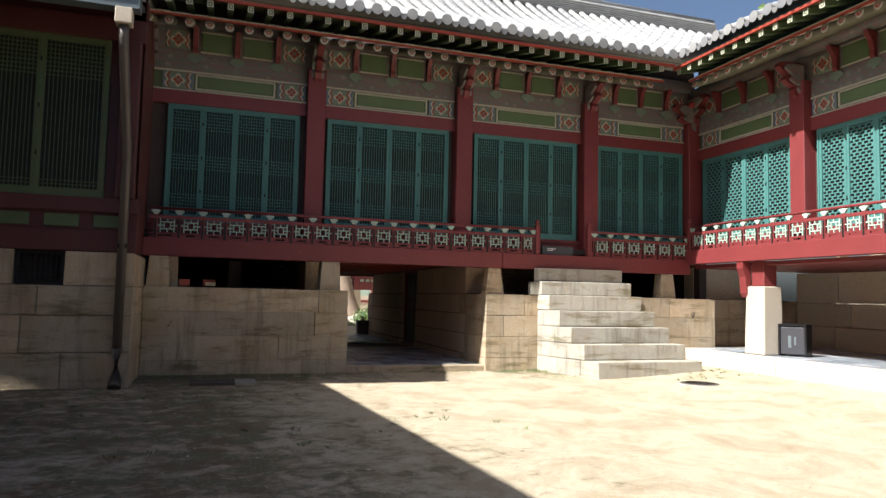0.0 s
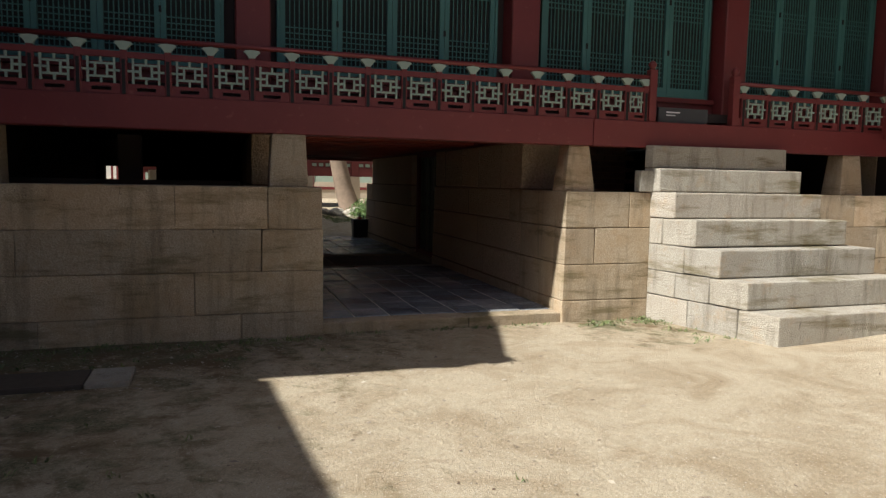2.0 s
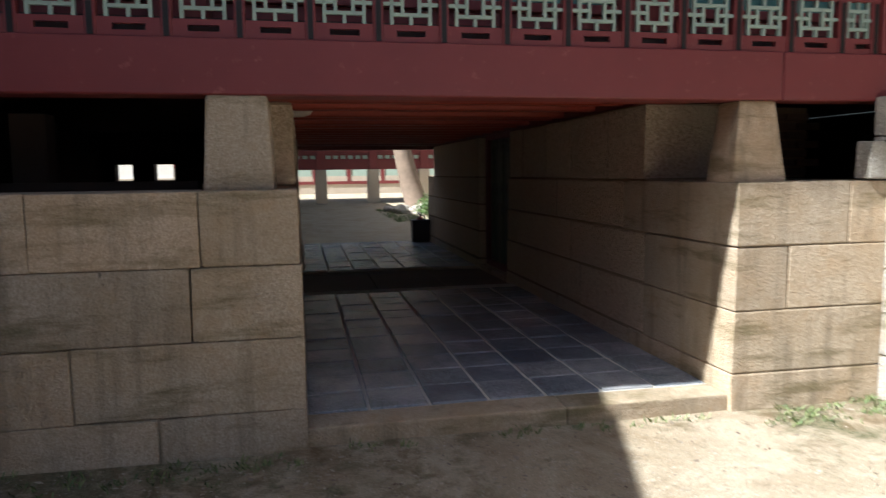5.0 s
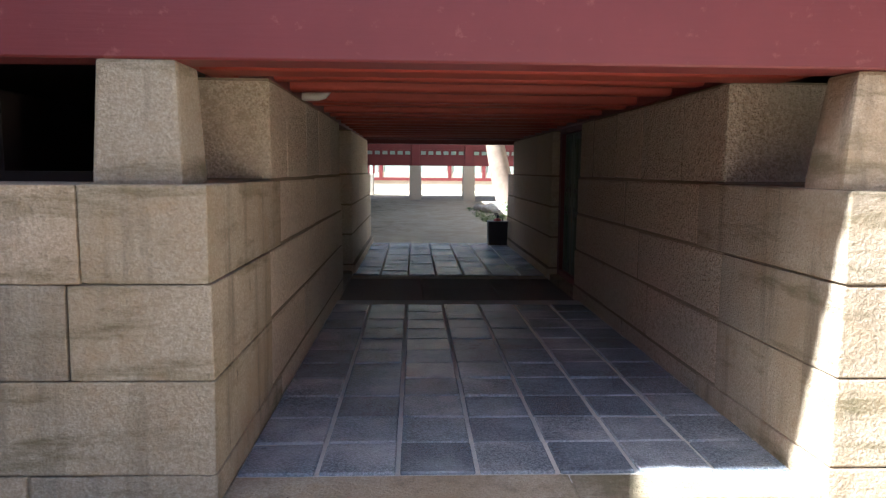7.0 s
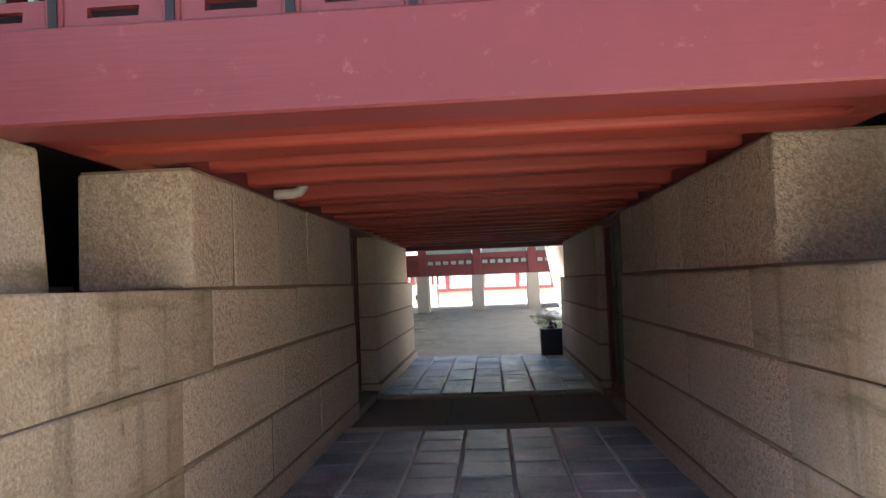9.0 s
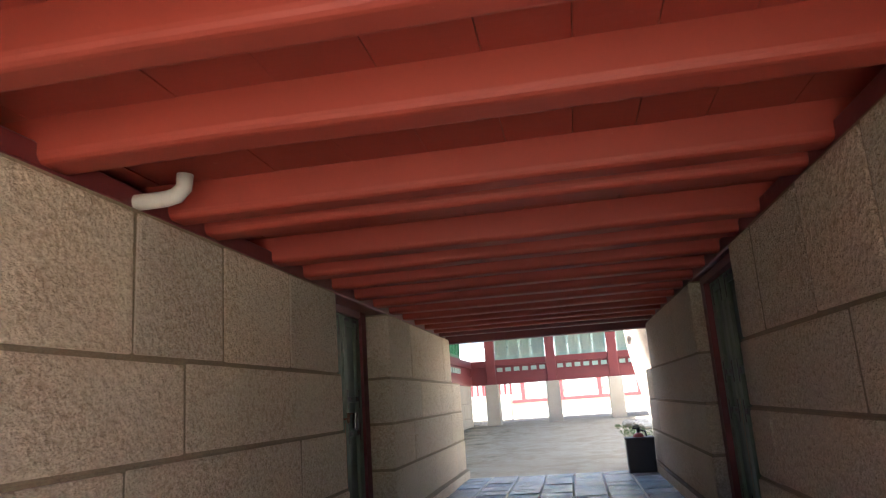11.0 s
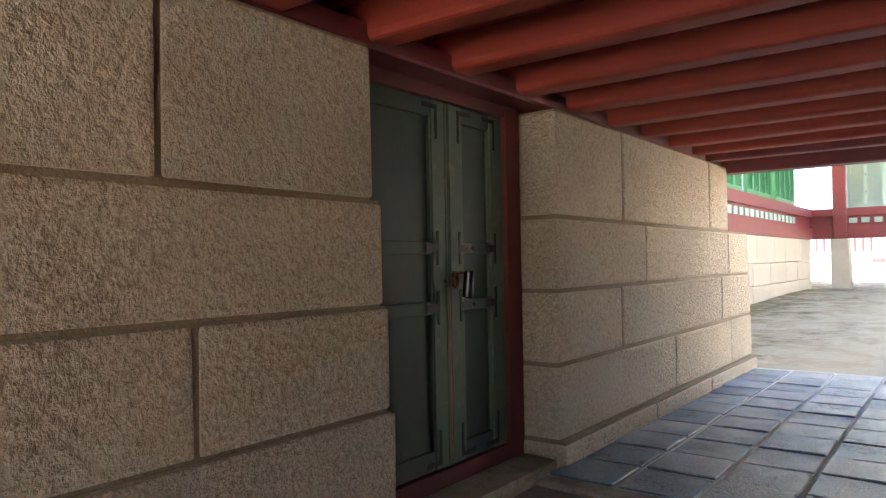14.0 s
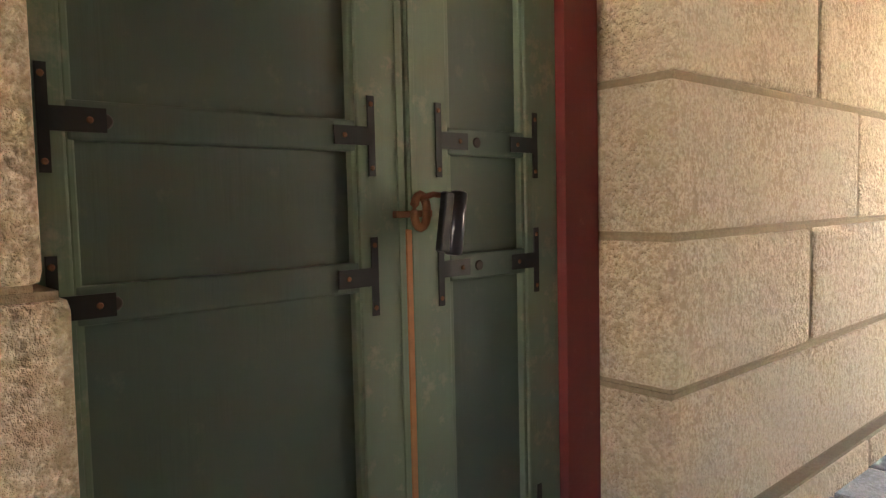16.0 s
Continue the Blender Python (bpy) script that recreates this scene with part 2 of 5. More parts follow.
def ground_material():
    m, t, b = material("sandy yard with moss")
    p = coords(t)
    fine = noisy(t, p, 150, 3, 0.75)
    grit = noisy(t, p, 42, 4, 0.7)
    mid = noisy(t, p, 3.0, 6, 0.65, 0.4)
    big = noisy(t, p, 0.55, 5, 0.6, 0.6)
    sep = t.nodes.new("ShaderNodeSeparateXYZ")
    t.links.new(p, sep.inputs[0])
    sand = mixed(t, grit, (0.35, 0.295, 0.205), (0.52, 0.45, 0.335))
    sand = mixed(t, ramp(t, noisy(t, p, 1.6, 7, 0.7, 0.8), [(0.45, (0, 0, 0)), (0.66, (0.85, 0.85, 0.85))]), sand, (0.275, 0.21, 0.13))
    sand = mixed(t, ramp(t, noisy(t, p, 9, 6, 0.75, 0.5), [(0.56, (0, 0, 0)), (0.66, (0.6, 0.6, 0.6))]), sand, (0.29, 0.23, 0.16))
    sand = mixed(t, ramp(t, fine, [(0.34, (0.9, 0.9, 0.9)), (0.52, (0, 0, 0))]), sand, (0.20, 0.17, 0.12))
    moss = mixed(t, ramp(t, grit, [(0.3, (0, 0, 0)), (0.66, (1, 1, 1))]), (0.05, 0.055, 0.022), (0.19, 0.17, 0.10))
    moss = mixed(t, ramp(t, fine, [(0.56, (0, 0, 0)), (0.66, (0.75, 0.75, 0.75))]), moss, (0.34, 0.30, 0.22))
    moss = mixed(t, ramp(t, noisy(t, p, 2.6, 5, 0.65), [(0.45, (0, 0, 0)), (0.6, (0.85, 0.85, 0.85))]), moss, (0.15, 0.10, 0.055))
    chips = nd(t, "ShaderNodeTexVoronoi", Scale=55.0)
    t.links.new(p, chips.inputs["Vector"])
    sand = mixed(t, ramp(t, chips.outputs["Distance"], [(0.16, (0.7, 0.7, 0.7)), (0.26, (0, 0, 0))]), sand, mixed(t, chips.outputs["Color"], (0.30, 0.27, 0.22), (0.68, 0.62, 0.53)))

    def rng(src, a, z, lo, hi):
        r = nd(t, "ShaderNodeMapRange")
        for k, v in zip(("From Min", "From Max", "To Min", "To Max"), (a, z, lo, hi)):
            r.inputs[k].default_value = v
        t.links.new(src, r.inputs["Value"])
        return r.outputs[0]

    def op(kind, a, c):
        n = t.nodes.new("ShaderNodeMath")
        n.operation = kind
        for s, v in zip(n.inputs, (a, c)):
            if hasattr(v, "is_linked"):
                t.links.new(v, s)
            else:
                s.default_value = v
        return n.outputs[0]
    west = rng(sep.outputs[0], -2.2, 1.5, 0.15, -0.17)
    patchy = noisy(t, p, 7.0, 7, 0.75, 0.6)
    foot = op("MULTIPLY", rng(sep.outputs[1], -1.7, -0.2, 0.0, 0.13), rng(sep.outputs[1], 0.2, 1.0, 1.0, 0.0))
    east = op("MULTIPLY", rng(sep.outputs[0], 2.4, 3.0, 0.0, 0.16), rng(sep.outputs[1], -1.9, -0.7, 0.0, 1.0))
    amount = op("ADD", op("ADD", op("ADD", op("ADD", op("ADD", op("MULTIPLY", mid, 0.75), op("MULTIPLY", big, 0.45)), west), foot), op("MULTIPLY", east, rng(sep.outputs[0], 3.9, 4.4, 1.0, 0.0))), op("MULTIPLY", op("SUBTRACT", patchy, 0.5), 0.55))
    mask = ramp(t, amount, [(0.60, (0, 0, 0)), (0.78, (0.95, 0.95, 0.95))])
    c = mixed(t, mask, sand, moss)
    t.links.new(c, b.inputs["Base Color"])
    b.inputs["Roughness"].default_value = 0.95
    b.inputs["Specular IOR Level"].default_value = 0.15
    bumped(t, b, [(mid, 0.45, 0.035), (patchy, 0.6, 0.02), (grit, 0.6, 0.012), (fine, 0.7, 0.008)])
    return m


GROUND = ground_material()


def leaf_material(name, a, c):
    m, t, b = material(name)
    g = t.nodes.new("ShaderNodeNewGeometry")
    t.links.new(mixed(t, g.outputs["Random Per Island"], a, c), b.inputs["Base Color"])
    b.inputs["Roughness"].default_value = 0.55
    b.inputs["Transmission Weight"].default_value = 0.0
    return m


LEAF = leaf_material("broad leaves", (0.045, 0.10, 0.02), (0.13, 0.20, 0.05))
NEEDLE = leaf_material("pine needles", (0.03, 0.06, 0.03), (0.07, 0.11, 0.05))
GRASS = leaf_material("grass and weeds", (0.07, 0.12, 0.03), (0.20, 0.22, 0.08))
LITTER = leaf_material("dead leaves and chips", (0.10, 0.06, 0.035), (0.42, 0.37, 0.29))
BARK = plain("brown bark", (0.23, 0.17, 0.12), 0.9, 0, 0.45, 5)

# ---- mesh helpers ----


def solid(bm, x0, x1, y0, y1, z0, z1, taper=0.0):
    vs = [bm.verts.new((x, y, z)) for z in (z0, z1) for x, y in ((x0, y0), (x1, y0), (x1, y1), (x0, y1))]
    if taper:
        cx, cy = (x0 + x1) / 2, (y0 + y1) / 2
        for v in vs[4:]:
            v.co.x, v.co.y = cx + (v.co.x - cx) * (1 - taper), cy + (v.co.y - cy) * (1 - taper)
    for f in ((3, 2, 1, 0), (4, 5, 6, 7), (0, 1, 5, 4), (1, 2, 6, 5), (2, 3, 7, 6), (3, 0, 4, 7)):
        bm.faces.new([vs[i] for i in f])
    return bm


def boxes(*spans):
    bm = bmesh.new()
    for s in spans:
        solid(bm, *s)
    return bm


def rounded(bm, width, segments=1):
    bmesh.ops.bevel(bm, geom=bm.edges[:], offset=width, segments=segments, profile=0.6, affect="EDGES")
    return bm


def tube(path, radius, sides=10, caps=True, bm=None, squash=1.0):
    bm = bm or bmesh.new()
    rings = []
    for i, p in enumerate(path):
        p = Vector(p)
        d = (Vector(path[min(i + 1, len(path) - 1)]) - Vector(path[max(i - 1, 0)])).normalized()
        q = d.to_track_quat("Z", "Y")
        r = radius[i] if isinstance(radius, (list, tuple)) else radius
        rings.append([bm.verts.new(p + q @ Vector((math.cos(a) * r, math.sin(a) * r * squash, 0))) for a in (2 * math.pi * k / sides for k in range(sides))])
    for a, c in zip(rings, rings[1:]):
        for k in range(sides):
            f = bm.faces.new((a[k], a[(k + 1) % sides], c[(k + 1) % sides], c[k]))
            f.smooth = True
    if caps:
        bm.faces.new(rings[0][::-1])
        bm.faces.new(rings[-1])
    return bm


def prism(profile, a, c, axis="x"):
    """A closed outline (u, z), drawn along one axis from a to c."""
    bm = bmesh.new()
    at = (lambda s, u, z: (s, u, z)) if axis == "x" else (lambda s, u, z: (u, s, z))
    n = len(profile)
    lo, hi = [[bm.verts.new(at(s, u, z)) for u, z in profile] for s in (a, c)]
    bm.faces.new(lo), bm.faces.new(hi[::-1])
    for i in range(n):
        bm.faces.new((lo[(i + 1) % n], lo[i], hi[i], hi[(i + 1) % n]))
    bmesh.ops.recalc_face_normals(bm, faces=bm.faces[:])
    return bm


def mesh_of(name, bm, mat):
    me = bpy.data.meshes.new(name)
    bm.to_mesh(me)
    bm.free()
    me.materials.append(mat)
    return me


def part(name, bm, mat, parent=None, label="", at=None):
    """One mesh object under a thing; bm may be a mesh that is shared."""
    me = bm if isinstance(bm, bpy.types.Mesh) else mesh_of(name, bm, mat)
    ob = new(name, me)
    if parent:
        ob.parent = parent
    if at is not None:
        ob.matrix_basis = at
    if label:
        ob["label"] = label
    return ob


def thing(name, label, category="", group="", kind="", at=None):
    ob = new(name)
    ob.empty_display_size = 0.1
    if at is not None:
        ob.matrix_basis = at
    return tagged(ob, label, category, group, kind)


def structure(name, bm, mat, label=""):
    return tagged(part(name, bm, mat), label, "", "", "structure")


rnd = random.Random(7)


def block(parent, x0, x1, y0, y1, z0, z1, mat, gap=0.005, bevel=0.014, wobble=0.004, name="stone"):
    bm = solid(bmesh.new(), x0 + gap, x1 - gap, y0 + gap, y1 - gap, z0 + gap, z1 - gap)
    for v in bm.verts:
        v.co += Vector([rnd.uniform(-wobble, wobble) for _ in range(3)])
    rounded(bm, bevel, 2)
    return part(name, bm, mat, parent)


COURSES = (-0.06, 0.21, 0.60, 0.99, 1.38)


def cuts(a, c, step, jitter=0.25):
    n = max(1, round((c - a) / step))
    return [a] + [a + (c - a) * (i + rnd.uniform(-jitter, jitter)) / n for i in range(1, n)] + [c]


def core(name, x0, x1, y0, y1, z0, z1, label):
    return structure(name, boxes((x0, x1, y0, y1, z0, z1)), MORTAR, label)

# ---- ground ----
W = 2.55          # width of the passage
DECK = 1.87       # underside of the front beam


def ground_height(x, y):
    rise = 0.13 * max(0.0, min(1.0, (x - 4.2) / 2.2)) if y < 1 else 0.0
    far = 0.22 * max(0.0, min(1.0, (y - 10.2) / 12.0))
    return rise + far - 0.02 + 0.012 * noise.noise(Vector((x * 0.9, y * 0.9, 0)))


def ground_sheet():
    bm = bmesh.new()
    xs = [-900, -200, -60, -30] + [-15 + 0.5 * i for i in range(61)] + [18, 30, 60, 200, 900]
    ys = [-900, -200, -60, -30] + [-16 + 0.5 * i for i in range(104)] + [40, 60, 200, 900]
    grid = [[bm.verts.new((x, y, ground_height(x, y))) for x in xs] for y in ys]
    for a, c in zip(grid, grid[1:]):
        for i in range(len(xs) - 1):
            f = bm.faces.new((a[i], a[i + 1], c[i + 1], c[i]))
            f.smooth = True
    return bm


structure("ground", ground_sheet(), GROUND, "sandy courtyard earth with moss and grit")

# ---- passage walls of dressed stone ----


def passage_wall(name, face, side, spans, label):
    """spans: (z0, z1, y0, y1, joints, depth). side -1: the stone lies towards -x."""
    lo, hi = min(s[2] for s in spans), max(s[3] for s in spans)
    holder = thing(name, label, kind="structure")
    for z0, z1, y0, y1, joints, depth, proud in spans:
        f = face - side * proud
        x0, x1 = (f - depth, f) if side < 0 else (f, f + depth)
        part("mortar", boxes((x0 + 0.02, x1 - 0.02, y0 + 0.02, y1 - 0.02, z0, z1)), MORTAR, holder)
        marks = [y0] + [j for j in joints if y0 < j < y1] + [y1]
        for a, c in zip(marks, marks[1:]):
            block(holder, x0, x1, a, c, z0, z1, GRANITE_SMOOTH if a < 0 else GRANITE, 0.0025 if a < 0 else 0.010, 0.009 if a < 0 else 0.017, 0.004)
    return holder


def section_one(side):
    d = (0.75, 1.15, 0.56, 0.50) if side < 0 else (1.3, 1.3, 0.36, 0.77)
    e = 0.0 if side < 0 else -0.36
    up = 1.24 if side < 0 else 1.10
    return [(-0.06, 0.21, -0.09, 5.05 + e, (1.3, 2.9, 4.1), d[0], 0.012),
            (0.21, 0.60, -0.09, 5.035 + e, (1.05, 2.3, 3.5), d[1], 0.008),
            (0.60, 0.99, -0.09, 5.015 + e, (1.05, 2.55, 4.2), d[2], 0.004),
            (0.99, 1.38, -0.09, 4.99 + e, (1.42, 2.95), d[3], 0.0),
            (1.38, 1.955, up, 4.955 + e, (1.78, 2.6, 3.3, 4.10), 0.58 if side < 0 else 0.66, -0.012)]


def section_two(start):
    return [(-0.06, 0.20, start - 0.03, 10.27, (7.6, 8.8), 0.5, 0.05),
            (0.20, 0.60, start - 0.02, 10.25, (8.1, 9.55), 0.5, 0.008),
            (0.60, 0.99, start - 0.01, 10.24, (7.17, 9.3), 0.5, 0.004),
            (0.99, 1.38, start, 10.22, (7.6, 9.55), 0.5, 0.0),
            (1.38, 1.955, start + 0.02, 9.6, (7.24, 9.05), 0.5, -0.006)]


passage_wall("wall_passage_west", 0.0, -1, section_one(-1), "coursed warm granite passage wall with recessed mortar joints")
passage_wall("wall_passage_east", W, 1, section_one(1), "coursed warm granite passage wall with recessed mortar joints")
passage_wall("wall_passage_west_far", 0.0, -1, section_two(6.32), "coursed granite wall beyond the green door")
passage_wall("wall_passage_east_far", W, 1, section_two(6.06), "coursed granite wall beside the black bin")

# ---- front base walls ----


def front_wall(name, x0, x1, face, joints, label, mat=GRANITE_SMOOTH, starts=None, ends=None):
    holder = thing(name, label, kind="structure")
    part("mortar", boxes((x0 + 0.02, x1 - 0.02, face + 0.02, face + 0.5, -0.1, 1.37)), MORTAR, holder)
    for i, (z0, z1, js) in enumerate(zip(COURSES, COURSES[1:], joints)):
        s, e = starts[i] if starts else x0, ends[i] if ends else x1
        marks = [s] + [j for j in js if s + 0.05 < j < e - 0.05] + [e]
        for a, c in zip(marks, marks[1:]):
            block(holder, a, c, face, face + 0.52, z0, z1, mat, 0.0025, 0.007, 0.003)
    return holder


front_wall("wall_base_west", -3.25, -0.6, -0.09, [(-2.4,), (-2.7,), (-2.55,), (-2.9, -1.3)], "stained granite base wall under the timber balcony", ends=(-0.75, -1.15, -0.56, -0.50))
front_wall("wall_base_east", W + 0.62, 7.6, -0.09, [(4.2, 5.4, 6.6), (3.6, 4.9, 6.1), (4.4, 5.7, 6.9), (3.9, 5.2, 6.5)], "granite base wall beside the stone stairs", starts=[W + s for s in (1.3, 1.3, 0.36, 0.77)])

# the gaps under the balcony: earth behind the walls, inner wall with two openings, its shade put into the colour
core("earth_bank_west", -3.25, -0.62, 0.43, 9.6, -0.1, 1.30, "dark earth under the hall")
core("earth_bank_east", W + 0.64, 7.6, 0.43, 9.6, -0.1, 1.30, "dark earth under the hall")
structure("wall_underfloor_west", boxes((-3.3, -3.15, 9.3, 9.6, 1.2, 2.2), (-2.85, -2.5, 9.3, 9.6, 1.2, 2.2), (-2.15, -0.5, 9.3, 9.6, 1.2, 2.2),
                                        (-3.15, -2.85, 9.3, 9.6, 1.2, 1.38), (-2.5, -2.15, 9.3, 9.6, 1.2, 1.38), (-3.15, -2.85, 9.3, 9.6, 1.66, 2.2), (-2.5, -2.15, 9.3, 9.6, 1.66, 2.2)), DARK, "underfloor wall with small vents, shade in its colour")
structure("wall_underfloor_east", boxes((W + 0.5, 7.6, 9.3, 9.6, 1.2, 2.2)), DARK, "underfloor wall, shade in its colour")
# End walls added only to close the view out under the floor.
structure("wall_underfloor_ends", boxes((-3.55, -3.3, 0.3, 9.7, -0.1, 2.2), (7.62, 7.8, 0.42, 9.7, -0.1, 2.2)), DARK, "end walls added under the hall, shade in their colour")
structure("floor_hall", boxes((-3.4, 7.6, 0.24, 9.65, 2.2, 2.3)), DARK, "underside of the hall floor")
structure("beam_underfloor", boxes((-1.95, -1.72, 1.6, 1.8, 1.30, 1.9), (-3.2, -0.7, 1.4, 1.62, 1.30, 1.42)), DARK, "timber posts under the floor, shade in their colour")

# brick end wall in the east gap
brick_end = thing("wall_brick_gap", "dark brick wall in the gap under the floor", kind="structure")
part("mortar", boxes((3.29, 4.2, 1.42, 1.6, 1.38, 1.96)), MORTAR, brick_end)
brick_mesh = mesh_of("brick", rounded(boxes((-0.105, 0.105, -0.02, 0.02, -0.03, 0.03)), 0.005), EARTH)
for r in range(7):
    for k in range(4):
        part("brick", brick_mesh, None, brick_end, at=pose(3.42 + 0.225 * k + 0.11 * (r % 2), 1.41, 1.43 + 0.075 * r))

# ---- passage floor ----
floor = thing("floor", "blue grey brick paving of the covered passage", kind="structure")
part("bedding", boxes((0.0, W, 0.1, 4.42, -0.05, 0.078), (0.0, W, 6.1, 10.26, -0.05, 0.078)), JOINT, floor)
tile_meshes = []
for k in range(6):
    bm = solid(bmesh.new(), -0.170, 0.170, -0.169, 0.169, -0.05, 0.0)
    for v in bm.verts:
        v.co += Vector([rnd.uniform(-0.003, 0.003) for _ in range(3)])
    tile_meshes.append(mesh_of("tile", rounded(bm, 0.006), BRICK_TILE))
kerb = thing("kerb_passage", "worn granite kerb across the passage mouth", kind="structure")
block(kerb, 0.0, 1.5, -0.06, 0.17, -0.08, 0.088, GRANITE_SMOOTH, 0.003)
block(kerb, 1.5, W, -0.06, 0.17, -0.08, 0.088, GRANITE_SMOOTH, 0.003)
sill = thing("floor_mid", "dark stone slabs between the two doors", kind="structure")
for a, c in ((0.0, 0.9), (0.9, 1.75), (1.75, W)):
    block(sill, a, c, 4.44, 5.3, -0.08, 0.062, EARTH, 0.004, 0.01)
    block(sill, a, c, 5.3, 6.04, -0.08, 0.058, EARTH, 0.004, 0.01)
part("edge_stone", rounded(boxes((0.0, W, 6.04, 6.14, -0.08, 0.082)), 0.01), GRANITE_SMOOTH, sill)

# ---- ceiling of the passage ----


def ceiling_boards():
    bm = bmesh.new()
    y = 0.25
    x = -0.75
    while x < W + 0.75:
        w = rnd.uniform(0.24, 0.34)
        solid(bm, x + 0.002, min(x + w, W + 0.75) - 0.002, 0.22, 9.7, 2.135 + rnd.uniform(0, 0.004), 2.17)
        x += w
    solid(bm, -0.75, W + 0.75, 0.2, 9.72, 2.172, 2.2)
    return bm


structure("ceiling", ceiling_boards(), RED_BRIGHT, "red painted plank ceiling of the passage, bounce light in its colour")
frame_under = thing("ceiling_joists", "row of red painted round joists, bounce light in their colour", kind="structure")
for y in [0.56, 0.98, 1.62, 2.2, 2.95, 3.26, 4.02] + [4.5 + 0.54 * k for k in range(9)]:
    w = 0.078 + rnd.uniform(-0.008, 0.012) if y > 1.2 else 0.135
    low = 1.985 if y > 1.2 else 1.945
    bm = boxes(*[(a, c, y - w, y + w, low, 2.14) for a, c in ((-0.3, W + 0.3),)])
    bmesh.ops.subdivide_edges(bm, edges=[e for e in bm.edges if abs(e.verts[0].co.x - e.verts[1].co.x) > 1], cuts=6)
    for v in bm.verts:
        v.co.y += 0.012 * noise.noise(Vector((v.co.x * 1.3, y * 3, 0)))
        if v.co.z < 2.0:
            v.co.z += 0.01 * noise.noise(Vector((v.co.x * 1.1, y * 5, 3)))
    bmesh.ops.bevel(bm, geom=[e for e in bm.edges if e.verts[0].co.z < 2.01 and e.verts[1].co.z < 2.01 and abs(e.verts[0].co.x - e.verts[1].co.x) > 0.05], offset=0.035, segments=4, profile=0.5, affect="EDGES")
    part("joist", bm, RED_BRIGHT, frame_under)
for x0, x1 in ((-0.34, -0.06), (W + 0.06, W + 0.34)):
    part("wall_plate", rounded(boxes((x0, x1, 0.9, 9.65, 1.965, 2.06)), 0.01), RED, frame_under)
part("end_beam", rounded(boxes((-0.6, W + 0.6, 9.56, 9.74, 1.90, 2.13)), 0.012), RED, frame_under)
part("end_beam", rounded(boxes((-0.6, W + 0.6, 9.1, 9.23, 1.965, 2.1)), 0.012), RED, frame_under)
# inner edge beam right behind the front beam
part("edge_beam", rounded(boxes((-3.2, 7.0, 0.235, 0.36, 1.93, 2.13)), 0.012), RED_BRIGHT, frame_under)
part("sloping_brace", rounded(boxes((-0.36, -0.2, 0.36, 1.3, 1.955, 2.1)), 0.012), RED_BRIGHT, frame_under)
part("sloping_brace", rounded(boxes((W + 0.2, W + 0.36, 0.36, 1.3, 1.955, 2.1)), 0.012), RED_BRIGHT, frame_under)
for x in (-0.3, W + 0.3):
    part("bearing_block", rounded(boxes((x - 0.1, x + 0.1, 1.3, 1.5, 1.95, 2.0)), 0.006), RED, frame_under)

# ---- front beam, deck, posts ----
structure("beam_front", rounded(boxes((-3.3, 2.90, 0.02, 0.23, DECK, 2.16), (2.905, 7.08, 0.022, 0.23, DECK, 2.158)), 0.008), RED, "long dark red balcony beam with a butt joint")
structure("deck", boxes((-3.3, 7.1, 0.2, 0.62, 2.14, 2.165)), RED, "balcony floor boards")


def stone_pillar(x, y, z0, z1, w, d, taper, label, mat=GRANITE_SMOOTH):
    bm = solid(bmesh.new(), -w / 2, w / 2, -d / 2, d / 2, 0, z1 - z0, taper)
    for v in bm.verts:
        v.co += Vector([rnd.uniform(-0.006, 0.006) for _ in range(2)] + [0])
    ob = part("stone_pillar", rounded(bm, 0.02, 2), mat, at=pose(x, y, z0))
    return tagged(ob, label, "pillar", "stone pillars under the balcony")


for x, taper in ((-3.05, 0.18), (-0.3, 0.12), (2.76, 0.3), (4.98, 0.2), (6.55, 0.25)):
    stone_pillar(x, 0.17, 1.375, DECK + 0.002, 0.36, 0.32, taper, "short tapered granite pillar on the base wall")
stone_pillar(-3.0, 0.66, 1.30, 2.13, 0.44, 0.3, 0.04, "warm stone pillar standing behind the front pillar", GRANITE)

# ---- railing ----


def lattice_mesh():
    h = 0.22
    b, d = 0.009, 0.012
    spans = []

    def bar(x0, x1, z0, z1):
        spans.append((x0 - b * (x0 == x1), x1 + b * (x0 == x1), -d, d, z0 - b * (z0 == z1), z1 + b * (z0 == z1)))
    for s in (-1, 1):
        bar(s * 0.105, s * 0.105, 0.0, h)
        bar(s * 0.047, s * 0.047, 0.055, 0.165)
        bar(min(s * 0.047, s * 0.15), max(s * 0.047, s * 0.15), 0.11, 0.11)
    for z in (0.055, 0.165):
        bar(-0.105, 0.105, z, z)
    bar(0, 0, 0, 0.055)
    bar(0, 0, 0.165, h)
    return boxes(*spans)


LATTICE = mesh_of("lattice_panel", lattice_mesh(), LOTUS)
LOTUS_MESH = mesh_of("lotus_bracket", prism([(-0.022, 0), (0.022, 0), (0.034, 0.03), (0.062, 0.062), (0.075, 0.07), (0.06, 0.084), (0.0, 0.092), (-0.06, 0.084), (-0.075, 0.07), (-0.062, 0.062), (-0.034, 0.03)], -0.018, 0.018, "y"), LOTUS)
BALUSTER = mesh_of("baluster", rounded(boxes((-0.028, 0.028, -0.022, 0.03, 0.0, 0.38)), 0.004), RED)
STRAP = mesh_of("iron_strap", boxes((-0.014, 0.014, -0.028, -0.023, -0.04, 0.3)), IRON)


